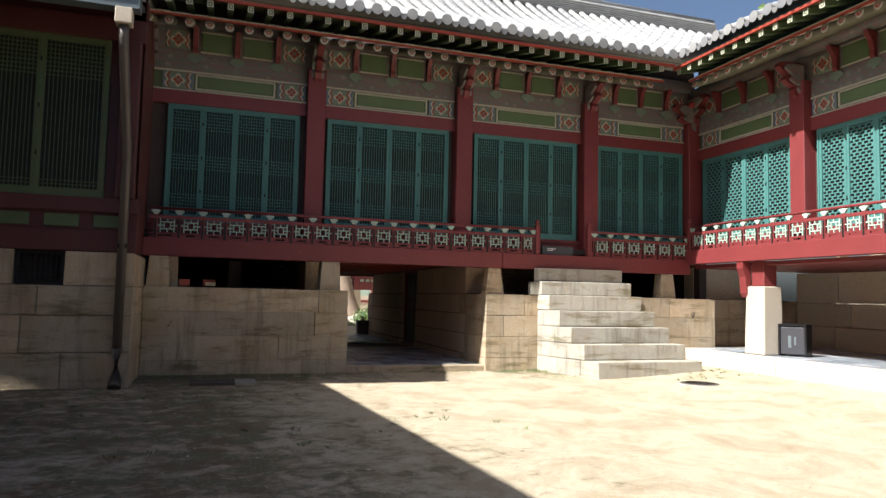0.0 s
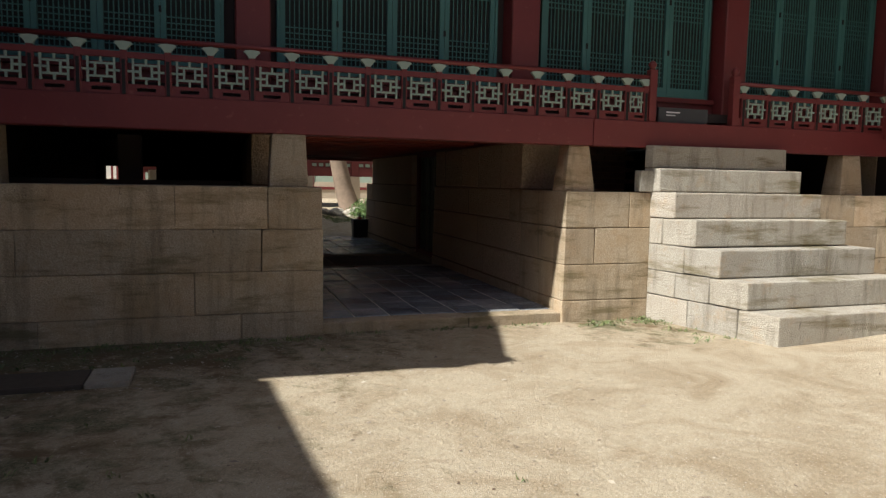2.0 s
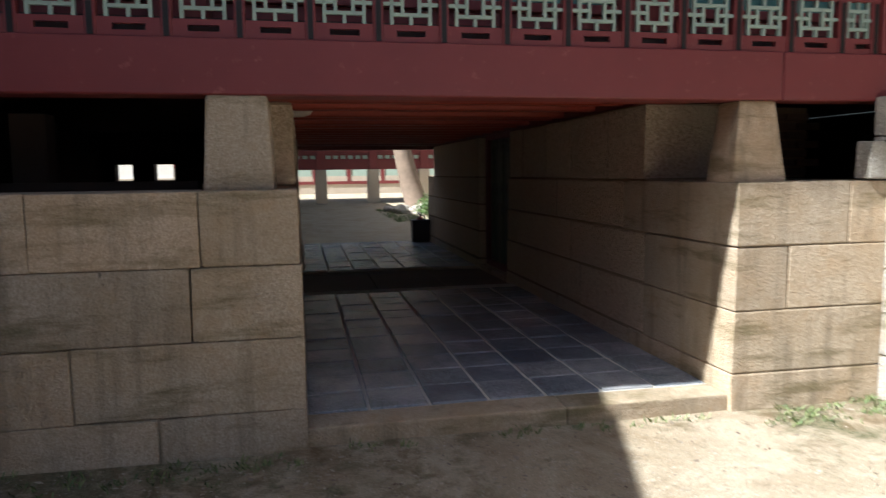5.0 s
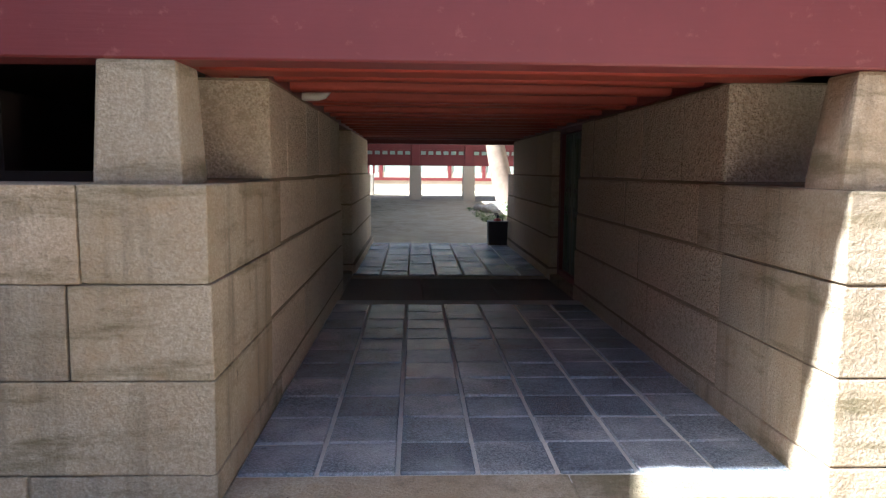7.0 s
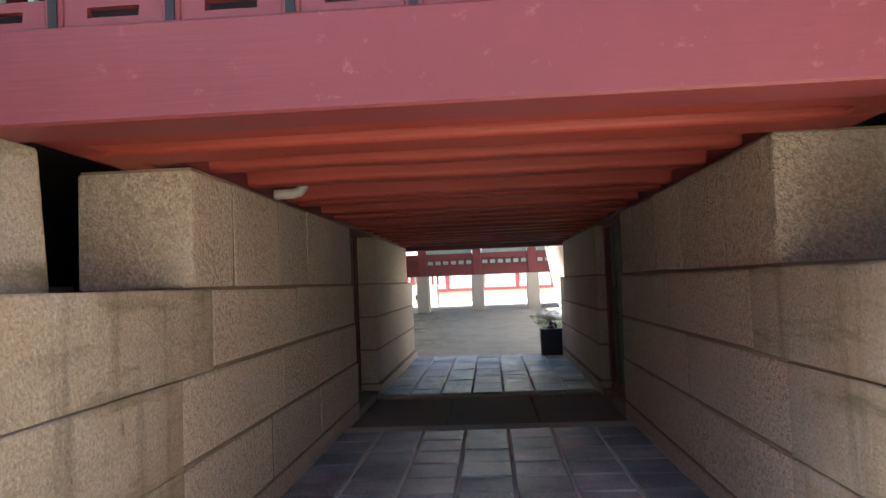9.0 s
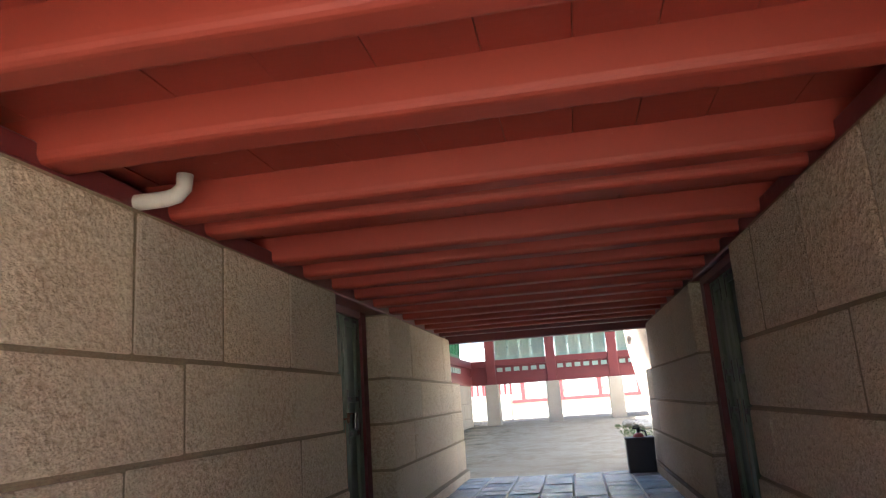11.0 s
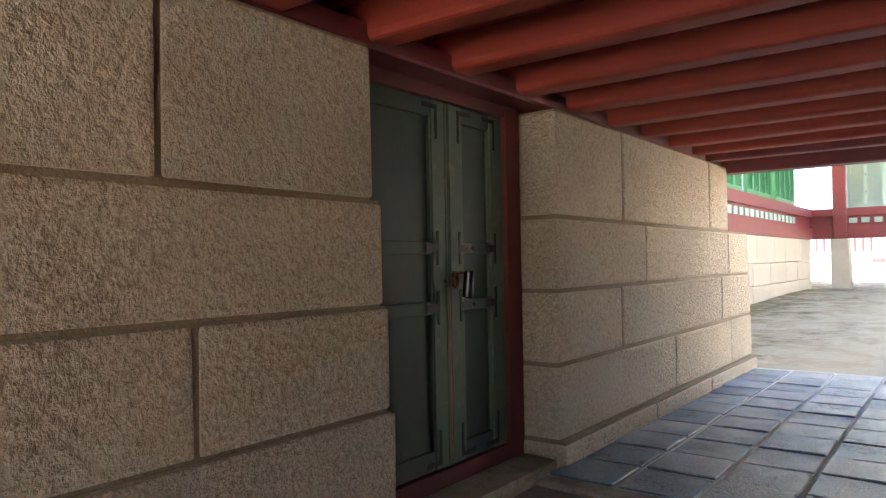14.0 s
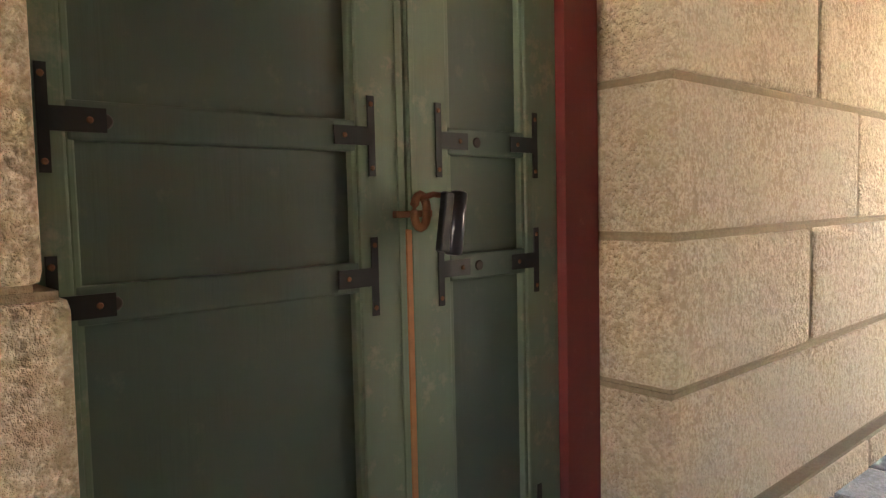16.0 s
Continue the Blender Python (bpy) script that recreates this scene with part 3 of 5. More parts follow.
def newel(rail, x, h=0.66):
    bm = rounded(boxes((x - 0.045, x + 0.045, -0.04, 0.05, 0, h - 0.1)), 0.006)
    tube([(x, 0.005, h - 0.1), (x, 0.005, h - 0.075), (x, 0.005, h - 0.05), (x, 0.005, h - 0.02), (x, 0.005, h)], [0.035, 0.03, 0.046, 0.036, 0.012], 10, True, bm)
    part("newel_post", bm, RED, rail)


def railing(length, posts, ends, at, label):
    """Along its own x from 0; balusters at posts; newels at ends."""
    rail = thing("balcony_railing", label, "railing", "railings of the balcony", at=at)
    part("bottom_board", boxes(*[(a, c, -0.014, 0.014, z0, z1) for a, c, z0, z1 in
                                 [(0, length, 0, 0.03), (0, length, 0.062, 0.092)] + [(p - 0.1, p + 0.1, 0.03, 0.062) for p in posts if 0.1 < p < length - 0.1]]), RED, rail)
    part("top_board", rounded(boxes((0, length, -0.02, 0.02, 0.312, 0.365)), 0.004), RED, rail)
    part("handrail", tube([(0, 0, 0.478), (length, 0, 0.478)], 0.024, 10), RED, rail)
    for p in posts:
        part("baluster", BALUSTER, None, rail, at=pose(p, 0, 0))
        part("iron_strap", STRAP, None, rail, at=pose(p, 0, 0.0))
        part("lotus_bracket", LOTUS_MESH, None, rail, "carved pale celadon lotus bracket", at=pose(p, 0, 0.365))
    for a, c in zip(posts, posts[1:]):
        part("lattice_panel", LATTICE, None, rail, "pale celadon lattice", at=Matrix.Translation(((a + c) / 2, 0, 0.092)) @ Matrix.Diagonal(((c - a) / 0.36, 1, 1, 1)))
    for e in ends:
        newel(rail, e)
    return rail


railing(6.86, [0.1 + 0.358 * k for k in range(19)] + [6.78], [6.86], pose(-3.23, 0.06, 2.16), "dark red balcony railing with celadon lattice and lotus brackets")
railing(2.3, [0.12 + 0.362 * k for k in range(7)], [0.0], pose(4.74, 0.06, 2.16), "short dark red balcony railing beside the stairs")

sign = thing("notice_sign", "slate grey notice sign lying on the balcony edge", "sign", at=pose(3.76, 0.12, 2.16, 0, 0, 0))
part("board", rounded(boxes((0.0, 0.66, -0.02, 0.02, 0.0, 0.17)), 0.004), SIGN_GREY, sign)
part("lettering", boxes((0.1, 0.28, -0.024, -0.02, 0.11, 0.125), (0.1, 0.22, -0.024, -0.02, 0.08, 0.09)), SIGN_INK, sign)

# ---- stairs ----
stairs = tagged(new("stone_staircase"), "seven step grey granite staircase up to the balcony", "stairs")
RISE = [0.0, 0.27, 0.54, 0.825, 1.11, 1.385, 1.65, 1.90]
FRONT = [-1.60, -1.28, -0.97, -0.68, -0.41, -0.20, -0.10]
LEFT = [3.55 - 0.27 * y for y in FRONT]
RIGHT = [6.08, 5.97, 5.85, 5.74, 5.64, 5.54, 5.40]
for i in range(7):
    back = 0.0 if i < 5 else 0.22
    y1 = min(FRONT[i] + 0.42, 0.012)
    z0 = -0.1 if i == 0 else RISE[i]
    tread = block(stairs, LEFT[i], RIGHT[i], FRONT[i], max(y1, FRONT[i] + 0.1), z0, RISE[i + 1], STAIR_STONE, 0.003, 0.016, 0.005, "step")
    for v in tread.data.vertices:
        if v.co.x < LEFT[i] + 0.1:
            v.co.x -= 0.27 * (v.co.y - FRONT[i])
    if i < 6 and y1 < -0.1:
        marks = cuts(y1, -0.09, 0.5, 0.2)
        for a, c in zip(marks, marks[1:]):
            off = 3.55 - 0.27 * (a + c) / 2
            side = block(stairs, off, 4.1, a, c, z0, RISE[i + 1] - 0.004, STAIR_STONE, 0.003, 0.01, 0.004, "side_stone")
            for v in side.data.vertices:
                if v.co.x < off + 0.15:
                    v.co.x -= 0.27 * (v.co.y - (a + c) / 2)
            block(stairs, 4.1, 5.1, a, c, z0, RISE[i + 1] - 0.006, STAIR_STONE, 0.004, 0.012, 0.004, "side_stone")
block(stairs, 3.42, 3.6, -0.12, 0.012, 1.385, 1.62, STAIR_STONE, 0.003, 0.012, 0.006, "side_stone")

# ---- the green double door in its recess ----


def plank_door(name, x, y0, y1, flip, label, mid=None):
    """A pair of leaves in the plane x; flip -1: seen from +x."""
    s = flip
    door = thing(name, label, kind="structure")
    z0, z1 = 0.20, 1.90
    mid = mid or (y0 + y1) / 2

    def slab(nm, a, c, y_a, y_c, z_a, z_c, mat, parent, bev=0.004, label=""):
        xa, xc = sorted((x + s * a, x + s * c))
        return part(nm, rounded(boxes((xa, xc, y_a, y_c, z_a, z_c)), bev, 2), mat, parent, label)
    for a, c, near in ((y0, mid - 0.002, 1), (mid + 0.002, y1, -1)):
        leaf = slab("leaf", -0.028, -0.012, a, c, z0, z1, DOOR_GREEN, door)
        for ya, yc in ((a, a + 0.115), (c - 0.115, c)):
            slab("stile", -0.012, 0.012, ya, yc, z0, z1, DOOR_EDGE, leaf, 0.005, "pale worn green stile")
        for ya in (a + 0.115, c - 0.127):
            slab("bead", -0.014, 0.006, ya, ya + 0.012, z0 + 0.09, z1 - 0.08, DOOR_EDGE, leaf, 0.003, "worn pale bead")
        slab("bead", 0.010, 0.016, (c - 0.022 if near == 1 else a + 0.008), (c - 0.008 if near == 1 else a + 0.022), z0, z1, DOOR_EDGE, leaf, 0.002, "worn pale bead")
        for za, zc in ((z0, z0 + 0.09), (0.91, 0.97), (1.185, 1.245), (z1 - 0.08, z1)):
            slab("rail", -0.012, 0.008, a + 0.117, c - 0.117, za, zc, DOOR_GREEN, leaf, 0.005)
        for z in (0.94, 1.215):
            for yy, d in ((a + 0.085, 1), (c - 0.085, -1)):
                xa, xc = sorted((x + s * 0.013, x + s * 0.0165))
                ya, yc = sorted((yy, yy + d * 0.085))
                part("iron_strap", boxes((xa, xc, yy - 0.008, yy + 0.008, z - 0.078, z + 0.078), (xa, xc, ya, yc, z - 0.018, z + 0.018)), IRON, leaf)
                for oy, oz in ((0.0, 0.062), (0.0, -0.062), (d * 0.062, 0.0)):
                    xr = x + s * 0.0165
                    part("rivet", tube([(xr - s * 0.001, yy + oy, z + oz), (xr + s * 0.0012, yy + oy, z + oz), (xr + s * 0.002, yy + oy, z + oz)], [0.0055, 0.005, 0.003], 8), RUST, leaf)
        for yy in (a + 0.085, c - 0.085):
            d = 1 if yy < (a + c) / 2 else -1
            xa, xc = sorted((x + s * 0.013, x + s * 0.016))
            for zt in (z1 - 0.02, z0 + 0.02):
                w = -1 if zt > 1 else 1
                za, zc = sorted((zt, zt + w * 0.16))
                zb, zd = sorted((zt, zt + w * 0.022))
                ya, yc = sorted((yy, yy + d * 0.1))
                part("iron_strap", boxes((xa, xc, yy - 0.008, yy + 0.008, za, zc), (xa, xc, ya, yc, zb, zd)), IRON, leaf)
        # Dark knots in the wood, added as thin discs.
        for z in (1.215, 0.94):
            yk = a + 0.17 if near == 1 else a + 0.205
            part("wood_knot", tube([(x + s * 0.008, yk, z), (x + s * 0.0095, yk, z), (x + s * 0.0105, yk, z)], [0.012, 0.011, 0.009], 12), DARK, leaf)
    xa, xc = sorted((x + s * 0.004, x + s * 0.0135))
    part("edge_strip", rounded(boxes((xa, xc, mid - 0.006, mid + 0.014, z0 + 0.03, 1.03)), 0.003), OCHRE, door, "bare orange timber strip between the leaves")
    return door


door_west = plank_door("door_1", -0.25, 4.95, 6.17, 1, "closed faded green double door with iron straps", 5.69)
plank_door("door_2", W + 0.16, 5.02, 5.92, -1, "closed dark green double door in a recess")
structure("door_frame_west", boxes((-0.29, -0.215, 6.175, 6.31, 0.1, 1.97), (-0.29, -0.22, 4.9, 6.175, 1.905, 1.97), (-0.29, -0.22, 4.9, 6.175, 0.11, 0.195), (-0.43, -0.29, 4.8, 6.4, 0.0, 2.1)), RED, "dark red door frame and head")
structure("door_frame_east", boxes((W + 0.105, W + 0.2, 5.925, 6.05, 0.1, 1.97), (W + 0.105, W + 0.2, 4.6, 5.925, 1.905, 1.97), (W + 0.1, W + 0.2, 4.6, 5.925, 0.11, 0.195), (W + 0.2, W + 0.34, 4.5, 6.15, 0.0, 2.1)), RED, "dark red door frame and head")
step = thing("threshold_step", "low worn granite step before the green door", kind="structure")
block(step, -0.21, 0.0, 5.06, 6.28, -0.05, 0.13, GRANITE_SMOOTH, 0.003)
block(step, W, W + 0.12, 4.72, 6.0, -0.05, 0.13, GRANITE_SMOOTH, 0.003)

# padlock on a rusty hasp
lock = thing("padlock", "dark steel bar padlock hanging on a rusty iron hasp", "padlock", at=pose(-0.225, 5.705, 1.06))
ring = [(0.012, 0.017 * math.cos(a), 0.006 + 0.034 * math.sin(a)) for a in (i * math.pi / 8 for i in range(17))]
part("hasp_ring", tube(ring, 0.009, 8), RUST, lock, "rusty iron ring")
part("hasp_plate", rounded(boxes((-0.012, 0.004, -0.055, 0.04, -0.006, 0.008)), 0.002), RUST, lock)
body = part("lock_body", tube([(0, 0, -0.066), (0, 0, -0.062), (0, 0, 0.062), (0, 0, 0.066)], [0.014, 0.019, 0.019, 0.014], 16), STEEL, lock, at=pose(0.05, 0.062, -0.02, -9, 0, 0))
part("lock_case", rounded(boxes((-0.010, 0.010, -0.042, -0.018, -0.062, 0.06)), 0.003), STEEL, lock, at=pose(0.05, 0.062, -0.02, -9, 0, 0))
part("shackle", tube([(0.012, -0.01, 0.03), (0.03, 0.02, 0.04), (0.045, 0.05, 0.035)], 0.006, 8), RUST, lock)

# pipe stub on the wall head, hook above the door
stub = thing("drain_pipe_stub", "short pale pipe elbow above the passage wall", "pipe")
part("pipe", tube([(-0.3, 2.62, 1.985), (0.06, 2.66, 2.0), (0.10, 2.67, 2.012), (0.125, 2.68, 2.045), (0.13, 2.68, 2.1)], 0.033, 12), GREY_PIPE, stub)
hook = thing("timber_bracket", "small dark red timber bracket above the door", "bracket")
part("bracket", prism([(5.85, 1.965), (6.07, 1.965), (6.11, 2.0), (6.09, 2.03), (5.87, 2.02)], -0.16, -0.07, "x"), RED, hook)

# bin with a fire extinguisher
bin_ob = thing("black_bin", "black plastic bin standing against the passage wall", "bin", at=pose(2.34, 9.93, 0.08))
part("tub", rounded(solid(bmesh.new(), -0.17, 0.17, -0.13, 0.13, 0, 0.42, -0.06), 0.02, 2), BLACK_PLASTIC, bin_ob)
part("rim", rounded(boxes((-0.185, 0.185, -0.145, 0.145, 0.415, 0.445)), 0.008), BLACK_PLASTIC, bin_ob)
ext = thing("fire_extinguisher", "red fire extinguisher with a black valve in the bin", "extinguisher", at=pose(2.34, 9.93, 0.42))
part("cylinder", tube([(0, 0, -0.02), (0, 0, 0.0), (0, 0, 0.1), (0, 0, 0.14), (0, 0, 0.16)], [0.07, 0.08, 0.08, 0.06, 0.025], 14), RED_STEEL, ext)
part("valve", rounded(boxes((-0.02, 0.02, -0.025, 0.025, 0.155, 0.21), (-0.07, 0.03, -0.012, 0.012, 0.205, 0.225), (-0.06, 0.02, -0.012, 0.012, 0.235, 0.25)), 0.004), BLACK_PLASTIC, ext)
part("hose", tube([(0.02, 0, 0.19), (0.09, 0.02, 0.17), (0.11, 0.02, 0.08), (0.1, 0.02, 0.0)], 0.012, 8), BLACK_PLASTIC, ext)

# ---- main hall front: sill, posts, windows, painted boards ----
FACE = 0.46
COLUMNS = (-3.35, -0.60, 2.20, 4.92, 7.42)
# Unlit room depth is put into this wall's near-black colour.
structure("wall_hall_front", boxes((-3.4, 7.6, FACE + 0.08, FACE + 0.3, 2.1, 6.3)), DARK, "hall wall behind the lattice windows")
structure("wall_hall_back", boxes((-3.4, 7.6, 9.4, 9.6, 2.2, 6.3)), PLASTER, "back wall of the hall")
structure("sill_hall", rounded(boxes((-3.4, 7.42, FACE - 0.03, FACE + 0.08, 2.16, 2.22), (-3.4, 7.42, FACE, FACE + 0.08, 2.22, 2.43), (-3.4, 7.42, FACE - 0.03, FACE + 0.08, 2.43, 2.49)), 0.005), RED, "dark red sill boards")
structure("lintel_hall", rounded(boxes((-3.4, 7.42, FACE - 0.03, FACE + 0.08, 4.47, 4.70)), 0.006), RED, "dark red lintel beam")


def bar_lattice(w, h, nv, rows, b=0.0045):
    spans = [(x - b, x + b, -0.006, 0.006, 0, h) for x in (w * (i + 1) / (nv + 1) - w / 2 for i in range(nv))]
    spans += [(-w / 2, w / 2, -0.004, 0.007, z - b, z + b) for z in rows]
    return boxes(*spans)


def brick_lattice(w, h, n):
    b, spans = 0.007, []
    dz = w / n
    for r in range(int(h / dz) + 1):
        z = r * dz
        spans.append((-w / 2, w / 2, -0.006, 0.006, z - b, z + b))
        for k in range(n):
            if (k + r) % 2:
                x = -w / 2 + w * (k + 0.5) / n
                spans.append((x - b * 2.2, x + b * 2.2, -0.006, 0.006, z, min(z + dz, h)))
    return boxes(*spans)


def lattice_window(name, x0, x1, z0, z1, leaves, paint, at, style, label, back=PAPER_SHADED):
    """Leaves side by side in the plane y = 0 of its own frame."""
    win = thing(name, label, kind="structure", at=at)
    part("window_frame", boxes((x0, x1, -0.03, 0.05, z1 - 0.03, z1), (x0, x1, -0.03, 0.05, z0, z0 + 0.03), (x0, x0 + 0.03, -0.03, 0.05, z0 + 0.03, z1 - 0.03), (x1 - 0.03, x1, -0.03, 0.05, z0 + 0.03, z1 - 0.03)), paint, win)
    w = (x1 - x0 - 0.06) / leaves
    h = z1 - z0 - 0.06
    s = 0.052
    frame_me = mesh_of("leaf", boxes((-w / 2 + 0.002, -w / 2 + s, -0.02, 0.02, 0, h), (w / 2 - s, w / 2 - 0.002, -0.02, 0.02, 0, h), (-w / 2 + s, w / 2 - s, -0.02, 0.02, 0, s * 1.6), (-w / 2 + s, w / 2 - s, -0.02, 0.02, h - s, h)), paint)
    iw, ih = w - 2 * s, h - 2.6 * s
    if style == "bars":
        rows = [0.06 + 0.055 * i for i in range(6)] + [ih / 2 + 0.055 * (i - 2) for i in range(5)] + [ih - 0.05 - 0.055 * i for i in range(6)]
        bm = bar_lattice(iw, ih, 9, rows)
    elif style == "blocks":
        bm = brick_lattice(iw, ih, 8)
    else:
        bm = bar_lattice(iw, ih, 13, [0.05 * i for i in range(1, 3)] + [ih - 0.06 * i for i in range(1, 9)])
    lat = mesh_of("lattice", bm, paint)
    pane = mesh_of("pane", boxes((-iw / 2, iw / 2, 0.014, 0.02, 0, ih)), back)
    for k in range(leaves):
        lf = part("leaf", frame_me, None, win, at=pose(x0 + 0.03 + w * (k + 0.5), 0, z0 + 0.03))
        part("lattice", lat, None, lf, at=pose(0, 0, 1.6 * s))
        part("pane", pane, None, lf, at=pose(0, 0.004, 1.6 * s))
        if k % 2 == 0:
            for z in (0.25, 0.55, 0.85):
                part("hinge", boxes((w / 2 - 0.012, w / 2 + 0.012, -0.028, -0.02, h * z - 0.03, h * z + 0.03)), IRON, lf)
    return win


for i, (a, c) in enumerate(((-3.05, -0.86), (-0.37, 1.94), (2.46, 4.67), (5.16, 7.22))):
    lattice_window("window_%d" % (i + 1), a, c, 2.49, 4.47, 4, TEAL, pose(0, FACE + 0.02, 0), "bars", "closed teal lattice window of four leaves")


def post(x, y, z0, z1, r, label, mat=None):
    return tagged(part("timber_post", rounded(boxes((x - r, x + r, y - r, y + r, z0, z1)), 0.012), mat or RED), label, "post", "posts of the halls")


for x in COLUMNS[1:]:
    post(x, FACE - 0.02, 2.165, 5.3, 0.16, "square dark red timber post between lattice windows")


def bracket_mesh(scale=1.0):
    """Winged bracket, drawn in (y, z), pointing to -y."""
    p = [(0.0, 0.0), (-0.10, 0.05), (-0.14, 0.14), (-0.10, 0.2), (-0.2, 0.22), (-0.34, 0.30), (-0.3, 0.36), (-0.22, 0.36), (-0.3, 0.42), (-0.46, 0.52), (-0.42, 0.6), (-0.25, 0.62), (0.0, 0.62)]
    return prism([(u * scale, z * scale) for u, z in p], -0.055, 0.055, "x")


BRACKET = mesh_of("bracket_arm", bracket_mesh(), RED)
BRACKET_TRIM = mesh_of("bracket_scroll", bracket_mesh(0.86), SCROLL)
CORBEL = mesh_of("corbel", prism([(0.0, 0.0), (-0.05, 0.0), (-0.07, 0.05), (-0.06, 0.12), (-0.08, 0.2), (-0.11, 0.28), (-0.16, 0.34), (-0.2, 0.42), (0.0, 0.42)], -0.04, 0.04, "x"), RED)
CORBEL_FOOT = mesh_of("corbel_foot", prism([(-0.03, -0.17), (0.03, -0.17), (0.05, -0.13), (0.10, -0.12), (0.13, -0.08), (0.11, -0.03), (0.06, -0.01), (0.04, 0.0), (-0.04, 0.0), (-0.06, -0.01), (-0.11, -0.03), (-0.13, -0.08), (-0.10, -0.12), (-0.05, -0.13)], -0.03, 0.0, "y"), CELADON_DULL)


def petals(r, w, depth):
    bm = bmesh.new()
    for k in range(4):
        a = k * math.pi / 2
        d, n = Vector((math.cos(a), 0, math.sin(a))), Vector((-math.sin(a), 0, math.cos(a)))
        ring = [d * r * 0.12, d * r * 0.55 + n * w, d * r, d * r * 0.55 - n * w]
        lo = [bm.verts.new(v + Vector((0, -depth, 0))) for v in ring]
        bm.faces.new(lo)
        hi = [bm.verts.new(v) for v in ring]
        for i in range(4):
            bm.faces.new((lo[i], lo[(i + 1) % 4], hi[(i + 1) % 4], hi[i]))
    bmesh.ops.recalc_face_normals(bm, faces=bm.faces[:])
    return bm


PETALS = mesh_of("painted_flower", petals(0.085, 0.035, 0.006), RED_BRIGHT)
OUTLINE = mesh_of("painted_outline", petals(0.125, 0.055, 0.003), CREAM)


def wavy(x, z0, z1, w):
    bm = bmesh.new()
    n = 8
    left, right = [], []
    for i in range(n + 1):
        z = z0 + (z1 - z0) * i / n
        u = x + 0.02 * math.cos(i / n * 4 * math.pi)
        left.append(bm.verts.new((u - w, -0.003, z)))
        right.append(bm.verts.new((u + w, -0.003, z)))
    for i in range(n):
        bm.faces.new((left[i], right[i], right[i + 1], left[i + 1]))
    return bm


WAVES = [mesh_of("painted_band", wavy(0.0, -0.135, 0.135, 0.013), m) for m in (RED_BRIGHT, CREAM, BLUE_PAINT)]


def flower_on(panel, x, z, y=-0.013, wide=True, s=1.0):
    part("painted_flower", PETALS, None, panel, "red four petal flower", at=Matrix.Translation((x, y - 0.001, z)) @ Matrix.Diagonal((s, 1, s, 1)))
    part("painted_outline", OUTLINE, None, panel, at=Matrix.Translation((x, y, z)) @ Matrix.Diagonal((s, 1, s, 1)))
    if wide:
        for d in (-1, 1):
            for k, me in enumerate(WAVES):
                part("painted_band", me, None, panel, at=pose(x + d * (0.15 + 0.035 * k), y, z))


